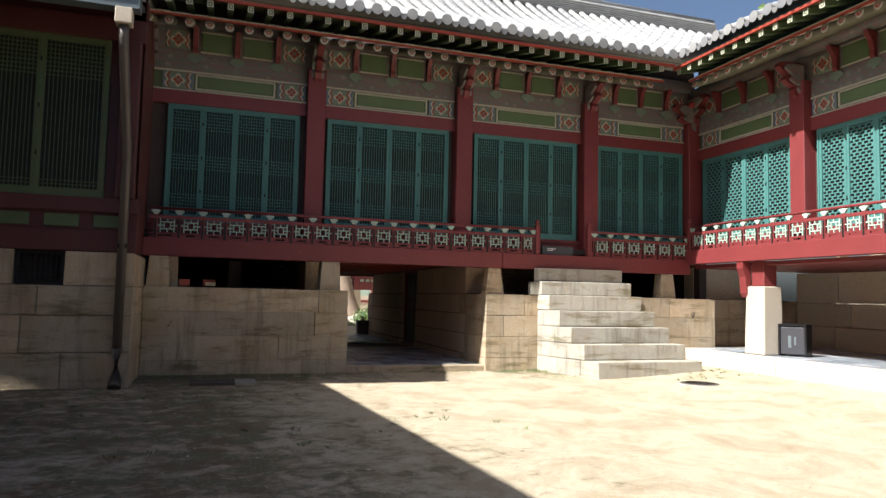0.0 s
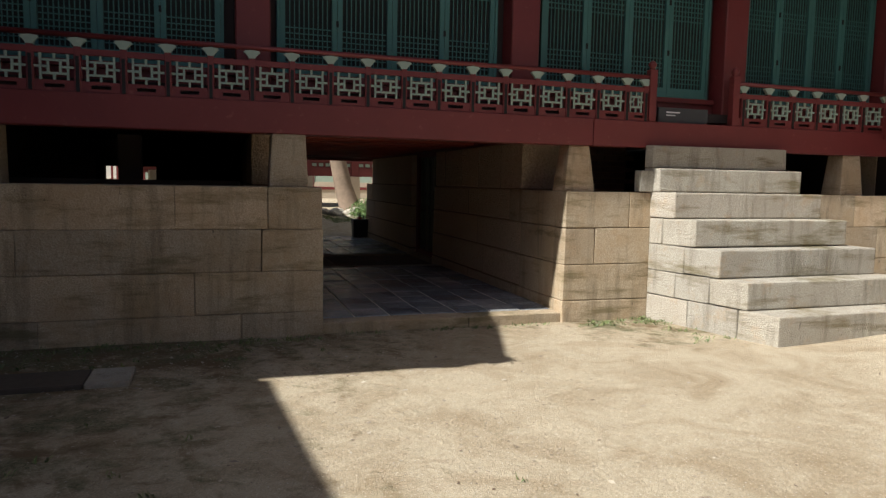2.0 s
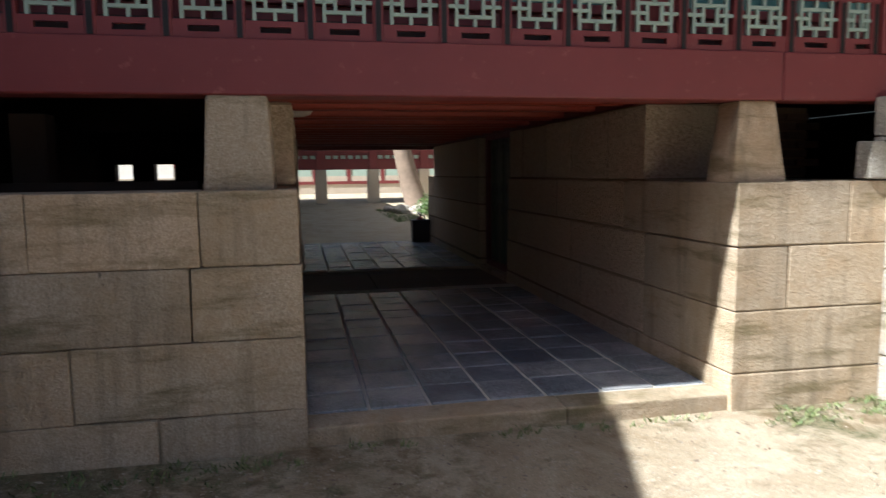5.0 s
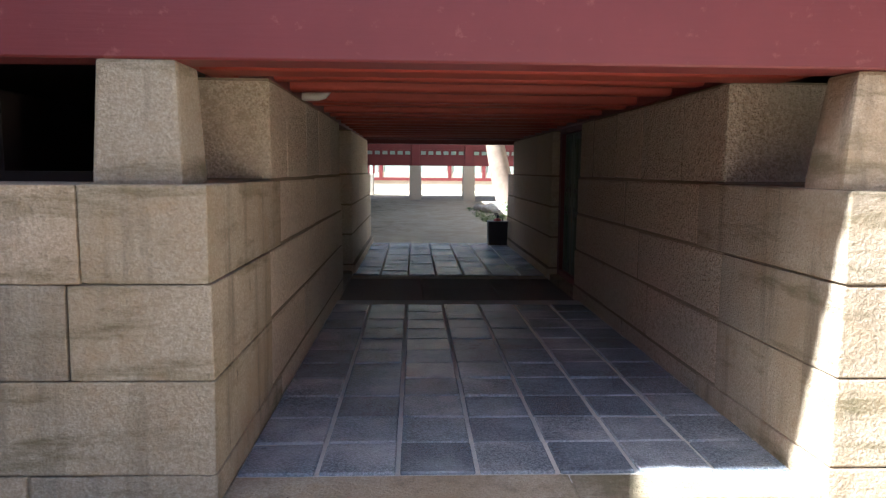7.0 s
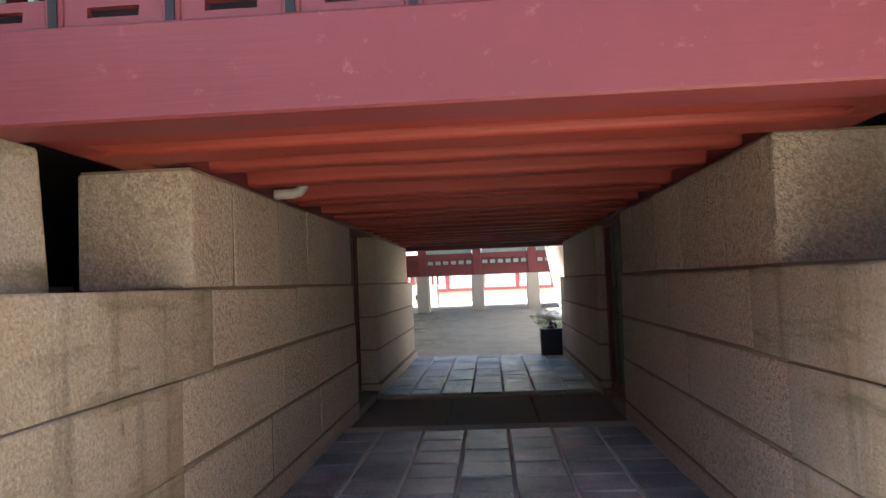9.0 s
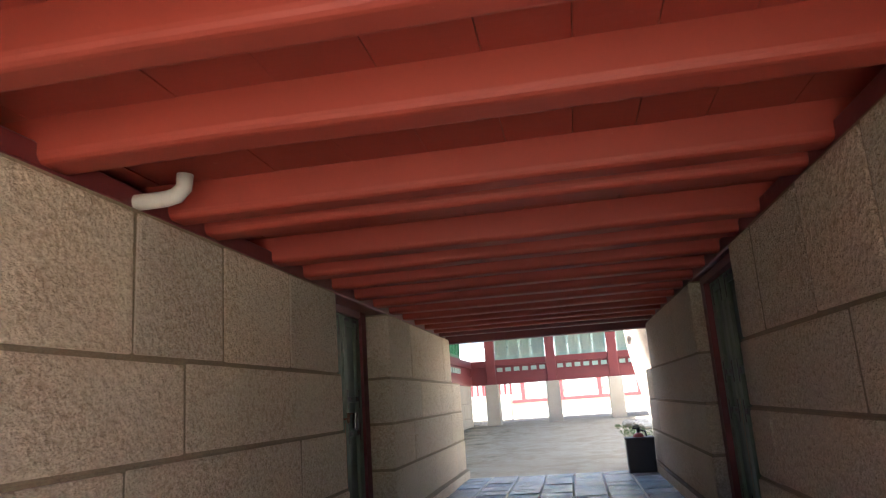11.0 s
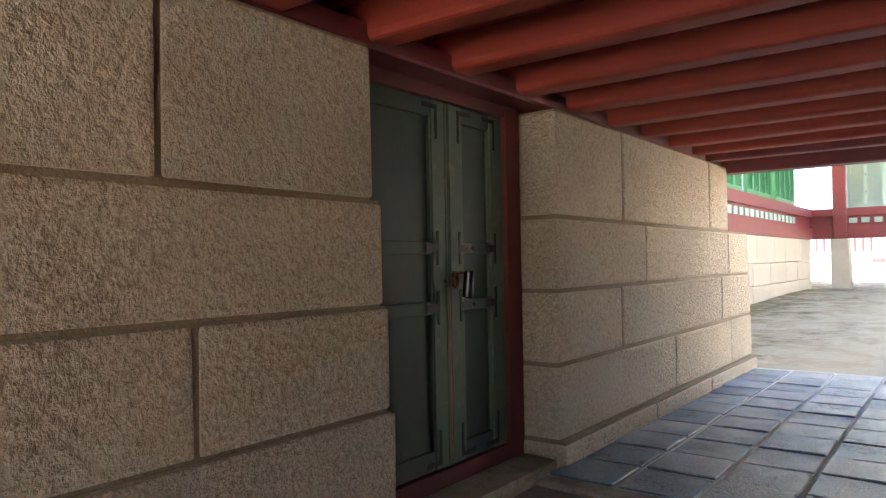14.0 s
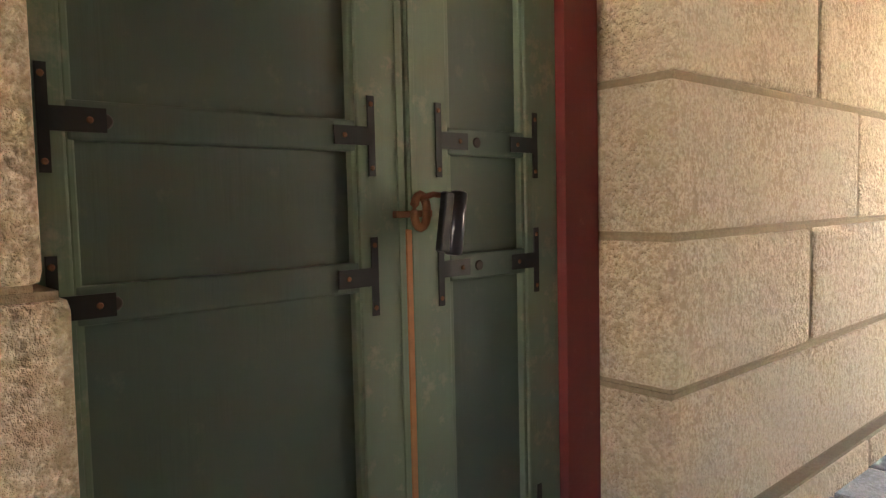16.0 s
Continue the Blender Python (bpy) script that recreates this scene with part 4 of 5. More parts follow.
def entablature(name, marks, at, label):
    """Painted boards between posts at marks, in the plane y = 0 of its own frame."""
    e = thing(name, label, kind="structure", at=at)
    a, c = marks[0], marks[-1]
    part("scroll_board", boxes((a, c, 0.0, 0.06, 5.04, 5.32)), SCROLL, e)
    part("upper_board", boxes((a, c, 0.02, 0.06, 5.32, 5.86)), SCROLL, e)
    part("frieze_back", boxes((a, c, 0.02, 0.06, 4.70, 5.04)), DARK_GREEN, e)
    part("frieze_moulding", boxes((a, c, -0.02, 0.02, 5.025, 5.055), (a, c, -0.02, 0.02, 4.70, 4.725)), CREAM, e)
    part("purlin", tube([(a, -0.06, 5.92), (c, -0.06, 5.92)], 0.12, 14), SCROLL, e)
    for p, q in zip(marks, marks[1:]):
        L = q - p
        for u0, u1 in ((p + 0.18, p + 0.68), (q - 0.68, q - 0.18)):
            panel = part("floral_panel", rounded(boxes((u0, u1, -0.012, 0.02, 4.735, 5.015)), 0.006), CELADON_DULL, e, "green panel with a painted red flower")
            flower_on(panel, (u0 + u1) / 2, 4.875)
        part("green_panel", rounded(boxes((p + 0.76, q - 0.76, -0.004, 0.02, 4.775, 4.975)), 0.006), PANEL_GREEN, e, "olive green panel")
        part("panel_border", boxes((p + 0.71, q - 0.71, -0.01, 0.01, 4.742, 4.768), (p + 0.71, q - 0.71, -0.01, 0.01, 4.985, 5.012), (p + 0.71, p + 0.74, -0.01, 0.01, 4.768, 4.985), (q - 0.74, q - 0.71, -0.01, 0.01, 4.768, 4.985)), CREAM, e)
        n = 3
        seats = [p + L * (k + 0.5 + 0.5) / (n + 1) for k in range(n)]
        for s in seats:
            part("corbel", CORBEL, None, e, "red carved corbel", at=pose(s, 0.0, 5.36))
            part("corbel_foot", CORBEL_FOOT, None, e, "celadon scroll under the corbel", at=pose(s, 0.0, 5.36))
        edges = [p + 0.12] + seats + [q - 0.12]
        for k, (u, v) in enumerate(zip(edges, edges[1:])):
            inner = 0 < k < n
            panel = part("upper_panel", rounded(boxes((u + 0.1, v - 0.1, -0.006, 0.02, 5.42, 5.74)), 0.006), PANEL_GREEN if inner else CELADON_DULL, e)
            if not inner:
                flower_on(panel, (u + v) / 2, 5.58, -0.007, False, 1.15)
                for d in (-1, 1):
                    part("painted_band", WAVES[0], None, panel, at=pose((u + v) / 2 + d * 0.14, -0.007, 5.58))
                    part("painted_band", WAVES[1], None, panel, at=pose((u + v) / 2 + d * 0.165, -0.007, 5.58))
            if inner:
                part("panel_border", boxes((u + 0.08, v - 0.08, -0.01, 0.01, 5.395, 5.415), (u + 0.08, v - 0.08, -0.01, 0.01, 5.745, 5.765)), CREAM, e)
    for m in marks:
        part("bracket_arm", BRACKET, None, e, "red winged bracket", at=pose(m, -0.14, 5.06))
        for s in (-0.085, 0.085):
            part("bracket_scroll", BRACKET_TRIM, None, e, "scroll painted side of the bracket", at=Matrix.Translation((m + s, -0.10, 5.1)) @ Matrix.Diagonal((0.5, 1, 1, 1)))
    return e


entablature("entablature_hall", COLUMNS, pose(0, FACE, 0), "painted green and red boards under the eaves")

# ---- eaves and tiled roofs ----
RAFTER = mesh_of("round_rafter", tube([(0, 0, 0), (0, 1.7, 0.62)], 0.068, 10), RAFTER_PAINT)
RAFTER_END = mesh_of("rafter_end", tube([(0, -0.004, -0.001), (0, 0.004, 0.001)], 0.069, 14), CREAM)
FLOWER = mesh_of("rafter_flower", boxes(*[(math.cos(a) * 0.03 - 0.012, math.cos(a) * 0.03 + 0.012, -0.012, -0.003, math.sin(a) * 0.03 - 0.012, math.sin(a) * 0.03 + 0.012) for a in (i * math.pi / 3 for i in range(6))]), RED_BRIGHT)
FLY = mesh_of("flying_rafter", prism([(0, -0.05), (1.1, 0.22), (1.1, 0.31), (0, 0.05)], -0.045, 0.045, "x"), DARK_GREEN)
FLY_END = mesh_of("flying_rafter_end", boxes((-0.046, 0.046, -0.006, 0.0, -0.052, -0.038), (-0.046, 0.046, -0.006, 0.0, 0.038, 0.052), (-0.046, -0.03, -0.006, 0.0, -0.038, 0.038), (0.03, 0.046, -0.006, 0.0, -0.038, 0.038), (-0.012, 0.012, -0.006, 0, -0.016, 0.016)), CREAM)
EAVE_Y, EAVE_Z, RUN, TOP = -1.10, 5.92, 4.7, 2.75


def eaves(name, length, at, label):
    """Along its own x from 0; the wall lies at y = 0, the eave at y = -1.56."""
    e = thing(name, label, kind="structure", at=at)
    n = int(length / 0.30)
    for k in range(n + 1):
        x = 0.12 + 0.30 * k
        if x > length - 0.05:
            break
        part("round_rafter", RAFTER, None, e, at=pose(x, -1.08, 5.50))
        cap = part("rafter_end", RAFTER_END, None, e, at=pose(x, -1.082, 5.50, -20))
        part("rafter_flower", FLOWER, None, cap, "red six petal flower", at=pose(0, -0.002, 0))
        fly = part("flying_rafter", FLY, None, e, at=pose(x, -1.44, 5.70))
        part("flying_rafter_end", FLY_END, None, fly, at=pose(0, 0, 0))
    part("rafter_board", boxes((0, length, -1.13, -1.07, 5.575, 5.61), (0, length, -1.49, -1.44, 5.755, 5.80)), RED_BRIGHT, e, "red eave board")
    part("board_line", boxes((0, length, -1.135, -1.13, 5.60, 5.615)), CREAM, e)
    part("soffit", prism([(-1.08, 5.60), (0.3, 6.11), (0.3, 6.15), (-1.08, 5.64)], 0, length, "x"), PLASTER, e)
    part("soffit_outer", prism([(-1.46, 5.77), (-0.8, 5.93), (-0.8, 5.97), (-1.46, 5.81)], 0, length, "x"), DARK_GREEN, e)
    return e


def slope(u):
    """Height above the eave at u metres up the plan."""
    s = u / RUN
    return TOP * (0.62 * s + 0.38 * s * s)


def row_mesh(start):
    n = 6
    path = [(0, start + (RUN - start) * i / n, slope(start + (RUN - start) * i / n) + 0.05) for i in range(n + 1)]
    bm = bmesh.new()
    rings = []
    for p in path:
        rings.append([bm.verts.new((p[0] + 0.083 * math.cos(a), p[1], p[2] + 0.083 * math.sin(a))) for a in (math.pi * k / 8 for k in range(9))])
    for a, c in zip(rings, rings[1:]):
        for k in range(8):
            f = bm.faces.new((a[k], a[k + 1], c[k + 1], c[k]))
            f.smooth = True
    return mesh_of("tile_row", bm, ROOF)


END_TILE = mesh_of("end_tile", tube([(0, -0.02, 0.045), (0, 0.0, 0.045)], 0.094, 14), ROOF)
DRIP = mesh_of("drip_tile", prism([(0.068, 0.055), (0.055, 0.0), (0.03, -0.045), (0.0, -0.06), (-0.03, -0.045), (-0.055, 0.0), (-0.068, 0.055), (-0.03, 0.025), (0.0, 0.018), (0.03, 0.025)], -0.012, 0.0, "y"), ROOF)
ROWS = {}


def tiled_roof(name, length, at, label, valley=None):
    """Eave along its own x at y = 0, z = 0. valley: the x past which rows begin further up."""
    r = thing(name, label, kind="structure", at=at)
    n = 8
    bm = bmesh.new()
    strip = [[bm.verts.new((x, RUN * i / n, slope(RUN * i / n))) for i in range(n + 1)] for x in ((0.0, length) if valley is None else (0.0, valley))]
    for i in range(n):
        bm.faces.new((strip[0][i], strip[1][i], strip[1][i + 1], strip[0][i + 1]))
    if valley is not None:
        side = [bm.verts.new((valley + RUN * i / n, RUN * i / n, slope(RUN * i / n))) for i in range(1, n + 1)]
        prev = strip[1][0]
        for i in range(n):
            face = (strip[1][i], side[i - 1], side[i], strip[1][i + 1]) if i else (strip[1][0], side[0], strip[1][1])
            bm.faces.new(face)
    part("tile_bed", bm, ROOF, r)
    x = 0.14
    while x < length:
        start = 0.0 if valley is None or x < valley else x - valley
        if start < RUN - 0.2:
            key = round(start, 2)
            if key not in ROWS:
                ROWS[key] = row_mesh(key)
            row = part("tile_row", ROWS[key], None, r, at=pose(x, 0, 0))
            if start == 0.0:
                part("end_tile", END_TILE, None, row, at=pose(0, 0, 0.0))
                part("drip_tile", DRIP, None, row, at=Matrix.Translation((0.15, 0, 0.0)) @ Matrix.Diagonal((1.15, 1, 1.15, 1)))
        x += 0.30
    part("ridge", rounded(boxes((0, length, RUN - 0.16, RUN + 0.16, TOP - 0.05, TOP + 0.30)), 0.03), ROOF, r, "plain tiled ridge")
    part("ridge_cap", tube([(0, RUN, TOP + 0.34), (length, RUN, TOP + 0.34)], 0.11, 10), ROOF, r)
    for k in range(5):
        part("ridge_course", boxes((0, length, RUN - 0.19, RUN + 0.19, TOP + 0.0 + 0.055 * k, TOP + 0.018 + 0.055 * k)), ROOF, r)
    return r


# right wing plane and its eave
WING = 7.52
WING_EAVE = WING - 1.56
VAL = WING_EAVE - (-3.6)
eaves("eaves_hall", 9.4, pose(-3.45, FACE, 0), "round and square painted rafters under the tiled eave")
tiled_roof("roof_hall", 14.2, pose(-3.6, EAVE_Y, EAVE_Z), "grey tiled roof of the hall with plain ridge", VAL)
# West of x = -3.6 this is an unseen extension that blocks the sun.
structure("roof_hall_back", prism([(EAVE_Y + RUN, EAVE_Z + TOP), (10.6, EAVE_Z), (10.6, EAVE_Z - 0.1), (EAVE_Y + RUN, EAVE_Z + TOP - 0.1)], -9, 11, "x"), ROOF, "back slope of the hall roof, extended west unseen to block sun")

# ---- right wing on tall stone pillars ----
TO_WING = Matrix.Translation((WING, 0.46, 0)) @ Matrix.Rotation(radians(-90), 4, "Z")   # own x runs towards -y, own -y points to -x
HI = 0.10
# As in the hall, the rooms' darkness is coloured onto this wall.
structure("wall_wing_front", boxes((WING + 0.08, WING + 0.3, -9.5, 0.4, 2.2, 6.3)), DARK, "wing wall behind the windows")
wing_marks = (0.1, 2.96, 5.75, 8.5)
entablature("entablature_wing", wing_marks, TO_WING @ pose(0, 0, -0.16), "painted boards under the wing's eaves")
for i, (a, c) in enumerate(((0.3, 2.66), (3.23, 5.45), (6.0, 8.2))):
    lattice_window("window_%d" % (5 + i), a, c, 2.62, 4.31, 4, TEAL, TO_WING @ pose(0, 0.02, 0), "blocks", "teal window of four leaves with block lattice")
for m in wing_marks[1:]:
    p = TO_WING @ Vector((m, -0.02, 0))
    post(p.x, p.y, 2.36, 5.2, 0.16, "square red timber post of the wing")


def wing_box(name, a, c, u0, u1, z0, z1, mat, label, bev=0.006):
    ob = structure(name, rounded(boxes((a, c, u0, u1, z0, z1)), bev), mat, label)
    ob.matrix_basis = TO_WING
    return ob


wing_box("sill_wing", 0, 10, -0.03, 0.08, 2.36, 2.62, RED, "red sill boards of the wing")
wing_box("lintel_wing", 0, 10, -0.03, 0.08, 4.31, 4.54, RED, "red lintel of the wing")
wing_box("beam_wing", 0.42, 10, -0.52, -0.32, 2.08, 2.36, RED, "long red balcony beam of the wing")
wing_box("deck_wing", 0.42, 10, -0.34, 0.1, 2.32, 2.35, RED, "wing balcony boards")
wing_box("floor_wing_under", 0.42, 10, -0.3, 4.0, 2.0, 2.07, RED, "underside of the wing floor", 0.004)
railing(9.0, [0.1 + 0.36 * k for k in range(25)], [0.0], TO_WING @ pose(0.44, -0.46, 2.36), "red sunlit balcony railing with celadon lattice")
eaves("eaves_wing", 8.8, TO_WING @ pose(1.3, 0, 0), "painted rafters under the wing's eave")
roof_wing = tiled_roof("roof_wing", 11.0, Matrix.Translation((WING_EAVE, EAVE_Y, EAVE_Z)) @ Matrix.Rotation(radians(-90), 4, "Z"), "grey tiled roof of the wing")
# valley: the wing's slope runs on behind the eave corner
bm = bmesh.new()
va = [bm.verts.new((WING_EAVE + RUN * i / 8, EAVE_Y, EAVE_Z + slope(RUN * i / 8))) for i in range(9)]
vb = [bm.verts.new((WING_EAVE + RUN * i / 8, EAVE_Y + RUN * i / 8, EAVE_Z + slope(RUN * i / 8))) for i in range(1, 9)]
bm.faces.new((va[0], va[1], vb[0]))
for i in range(1, 8):
    bm.faces.new((va[i], va[i + 1], vb[i], vb[i - 1]))
structure("roof_valley", bm, ROOF, "roof valley between hall and wing")
bell = thing("wind_bell", "small red lantern hanging in the eave corner", "lantern", at=pose(7.0, -0.15, 5.3))
part("lantern", tube([(0, 0, 0), (0, 0, 0.03), (0, 0, 0.1), (0, 0, 0.13)], [0.03, 0.06, 0.06, 0.03], 10), RED_STEEL, bell)
part("cord", tube([(0, 0, 0.12), (0, 0, 0.35)], 0.008, 6), IRON, bell)

for y in (-1.72, -4.95, -8.3):
    stone_pillar(7.32, y, 0.40, 1.62, 0.44, 0.5, 0.12, "tall tapered granite pillar on the terrace", PALE_STONE)
    br = thing("beam_bracket", "red carved timber bracket beside the pillar head", "bracket")
    part("bracket", prism([(7.02, 2.08), (7.02, 1.95), (7.08, 1.8), (7.1, 1.5), (7.14, 1.42), (7.2, 1.5), (7.2, 2.08)], y + 0.18, y + 0.34, "y"), RED, br)
    post(7.34, y, 1.62, 2.08, 0.15, "short red post on the granite pillar")

terrace = thing("terrace", "paved stone terrace under the wing", kind="structure")
part("fill", boxes((6.85, 13, -12, 0.4, 0.0, 0.385)), MORTAR, terrace)
for a, c in zip([-12, -9.4, -7.0, -4.7, -2.6, -0.1][:-1], [-12, -9.4, -7.0, -4.7, -2.6, -0.1][1:]):
    block(terrace, 6.72, 7.02, a, c, 0.02, 0.40, PALE_STONE, 0.004, 0.015, 0.004, "kerb_stone")
for i in range(6):
    for k in range(20):
        block(terrace, 7.03 + 0.5 * i, 7.53 + 0.5 * i, -10.1 + 0.5 * k, -9.6 + 0.5 * k, 0.36, 0.398 + rnd.uniform(0, 0.004), BRICK_TILE, 0.004, 0.004, 0.001, "paving_slab")
front_wall("wall_wing_inner", 7.6, 10.4, 0.42, [(8.6, 9.7), (8.3, 9.4), (8.8,), (8.4, 9.6)], "granite wall under the wing")
structure("wall_wing_upper", boxes((7.6, 9.5, 0.6, 0.9, 1.38, 2.05)), GRANITE, "shaded stone wall under the wing")
inner = thing("wall_wing_east", "shaded granite wall with a dark door under the wing", kind="structure")
for z0, z1, js in ((0.38, 0.85, (-6, -4.6, -3.1)), (0.85, 1.35, (-6, -4.2, -3.4)), (1.35, 2.0, (-6, -5.0, -3.1))):
    for a, c in zip(js, js[1:]):
        block(inner, 10.2, 10.6, a, c, z0, z1, GRANITE)
for z0, z1, js in ((0.38, 0.85, (-2.1, -0.6, 0.4)), (0.85, 1.35, (-2.1, -1.0, 0.4)), (1.35, 2.0, (-2.1, -0.7, 0.4))):
    for a, c in zip(js, js[1:]):
        block(inner, 10.2, 10.6, a, c, z0, z1, GRANITE)
part("door", boxes((10.3, 10.36, -3.1, -2.1, 0.38, 1.95)), DARK, inner, "dark closed timber door")
structure("wall_beyond_wing", boxes((18, 18.4, -12, 6, 0, 2.6)), PALE_STONE, "sunlit stone wall beyond the wing")
structure("wall_beyond_wing_base", boxes((10.6, 10.7, -14, -6.0, 0.38, 1.25)), GRANITE, "low wall under the wing")

bin_box = thing("litter_box", "steel framed box with a dark front panel beside the pillar", "box", at=pose(7.5, -2.2, 0.40, 0, 0, -60))
part("case", rounded(boxes((-0.2, 0.2, -0.02, 0.3, 0.03, 0.52)), 0.02, 2), BLACK_PLASTIC, bin_box)
part("frame", boxes((-0.23, -0.2, -0.04, 0.32, 0, 0.56), (0.2, 0.23, -0.04, 0.32, 0, 0.56), (-0.2, 0.2, -0.04, 0.32, 0.53, 0.56)), STEEL, bin_box)
part("label_bars", boxes((-0.07, -0.02, -0.026, -0.022, 0.15, 0.36), (0.03, 0.06, -0.026, -0.022, 0.2, 0.34)), ZINC, bin_box)

# ---- side range with gutter and downpipe ----
LW = -1.50
lw = thing("wall_side_range", "granite base wall of the side range with a vent", kind="structure")
LWC = (-0.06, 0.45, 0.95, 1.35, 1.82)
part("mortar", boxes((-12, -3.3, LW + 0.03, LW + 0.6, -0.1, 1.35), (-12, -3.3, LW + 0.36, LW + 0.6, 1.35, 1.8), (-3.6, -3.27, LW + 0.03, 0.3, -0.1, 1.8)), MORTAR, lw)
for z0, z1, js in zip(LWC, LWC[1:], [(-12, -8, -6.4, -5.2, -4.1, -3.25), (-12, -7.4, -5.7, -4.6, -3.25), (-12, -7, -5.9, -4.42, -3.25), None]):
    if js is None:
        js = ((-12, -7.5), (-7.5, -5.6), (-5.6, -4.72), (-4.12, -3.25))
    else:
        js = list(zip(js, js[1:]))
    for a, c in js:
        block(lw, a, c, LW, LW + 0.5, z0, z1, GRANITE_SMOOTH)
    for a, c in ((LW + 0.5, -0.5), (-0.5, 0.3)):
        block(lw, -3.65, -3.25, a, c, z0, z1, GRANITE_SMOOTH)
vent = thing("vent_grille", "dark iron vent grille in the stone wall", "grille")
part("frame", boxes((-4.72, -4.12, LW + 0.08, LW + 0.12, 1.35, 1.40), (-4.72, -4.12, LW + 0.08, LW + 0.12, 1.77, 1.82), (-4.72, -4.67, LW + 0.08, LW + 0.12, 1.4, 1.77), (-4.17, -4.12, LW + 0.08, LW + 0.12, 1.4, 1.77)), IRON, vent)
part("mesh", bar_lattice(0.5, 0.37, 7, [0.06 * i for i in range(1, 6)], 0.008), IRON, vent, at=pose(-4.42, LW + 0.1, 1.40))
part("backing", boxes((-4.72, -4.12, LW + 0.3, LW + 0.32, 1.35, 1.82)), DARK, vent)
structure("wall_side_range_upper", boxes((-12, -3.3, LW + 0.14, LW + 0.4, 1.8, 5.6), (-3.5, -3.3, LW + 0.14, 0.5, 1.8, 5.6)), RED_SHADED, "dark red timber wall of the side range")
structure("beam_side_range", rounded(boxes((-12, -3.25, LW, LW + 0.2, 1.82, 2.1), (-12, -3.25, LW, LW + 0.2, 2.36, 2.56), (-12, -3.25, LW, LW + 0.2, 4.78, 5.1)), 0.008), RED_SHADED, "dark red beams of the side range")
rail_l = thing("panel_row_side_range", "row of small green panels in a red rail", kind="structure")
part("back", boxes((-12, -3.25, LW + 0.06, LW + 0.14, 2.1, 2.36)), RED_SHADED, rail_l)
for k in range(14):
    part("green_panel", rounded(boxes((-11.6 + 0.6 * k, -11.18 + 0.6 * k, LW + 0.03, LW + 0.07, 2.15, 2.32)), 0.006), DARK_GREEN, rail_l)
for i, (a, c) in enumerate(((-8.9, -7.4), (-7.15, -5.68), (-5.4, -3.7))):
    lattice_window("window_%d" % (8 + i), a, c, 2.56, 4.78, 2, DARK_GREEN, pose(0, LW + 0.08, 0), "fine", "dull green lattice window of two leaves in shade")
for x in (-7.28, -5.55, -3.42):
    post(x, LW + 0.06, 2.56, 4.78, 0.12, "dark red timber post of the side range", RED_SHADED)
gutter = thing("gutter", "weathered grey sheet metal gutter", "gutter")
part("trough", prism([(-2.58, 4.86), (-2.58, 5.06), (-2.62, 5.08), (-2.62, 5.11), (-2.56, 5.11), (-2.54, 4.90), (-2.36, 4.90), (-2.36, 4.86)], -12, -3.25, "x"), ZINC, gutter)
part("end_cap", boxes((-3.25, -3.235, -2.62, -2.36, 4.85, 5.12)), ZINC, gutter)
part("outlet", rounded(boxes((-3.52, -3.32, -2.59, -2.38, 4.66, 4.86)), 0.01), PALE_STONE, gutter, "pale outlet box under the gutter")
down = thing("downpipe", "brown grey downpipe on the wing's corner", "pipe")
part("pipe", tube([(-3.42, -2.48, 4.7), (-3.42, -2.46, 4.5), (-3.40, -1.75, 3.3), (-3.40, -1.66, 3.1), (-3.40, -1.64, 0.5)], 0.062, 12), PIPE, down)
part("shoe", tube([(-3.40, -1.64, 0.52), (-3.40, -1.64, 0.1), (-3.40, -1.72, 0.0)], [0.085, 0.08, 0.085], 12), PIPE, down)
for z in (3.3, 1.9):
    part("clamp", tube([(-3.40, -1.64, z - 0.03), (-3.40, -1.64, z + 0.03)], 0.072, 12), IRON, down)
structure("roof_side_range", prism([(-2.56, 5.08), (-2.56, 5.14), (-1.28, 5.68), (0.4, 6.4), (4.0, 8.0), (4.0, 7.8), (0.5, 6.0), (-1.3, 5.45)], -12, -3.3, "x"), ROOF, "tiled roof of the side range")
structure("eave_side_range", prism([(-2.4, 4.92), (-1.1, 5.35), (-1.1, 5.42), (-2.4, 5.06)], -12, -3.3, "x"), DARK, "eave boards of the side range, shade in their colour")

# ---- west and south ranges that close the yard ----
west_wall = structure("wall_west_range", boxes((-9.0, -6.7, -22, -2.8, 0, 5.2)), RED, "red timber wall of the west range")
west_roof = structure("roof_west_range", prism([(-12.0, 7.5), (-8.5, 8.2), (-5.35, 5.25), (-5.35, 5.1), (-6.7, 5.1), (-12, 5.1)], -22, -2.75, "y"), ROOF, "tiled roof of the west range")
for range_part in (west_wall, west_roof):
    range_part.matrix_world = pose(-5.35, -2.75, 0, 0, 0, 4.5) @ pose(5.35, 2.75, 0)
structure("wall_south_range", boxes((-9, 16, -24, -22, 0, 3.4)), PLASTER, "plastered wall behind the yard")
structure("roof_south_range", boxes((-9, 16, -24.5, -21.5, 3.4, 3.7)), ROOF, "tiled coping of the south wall")

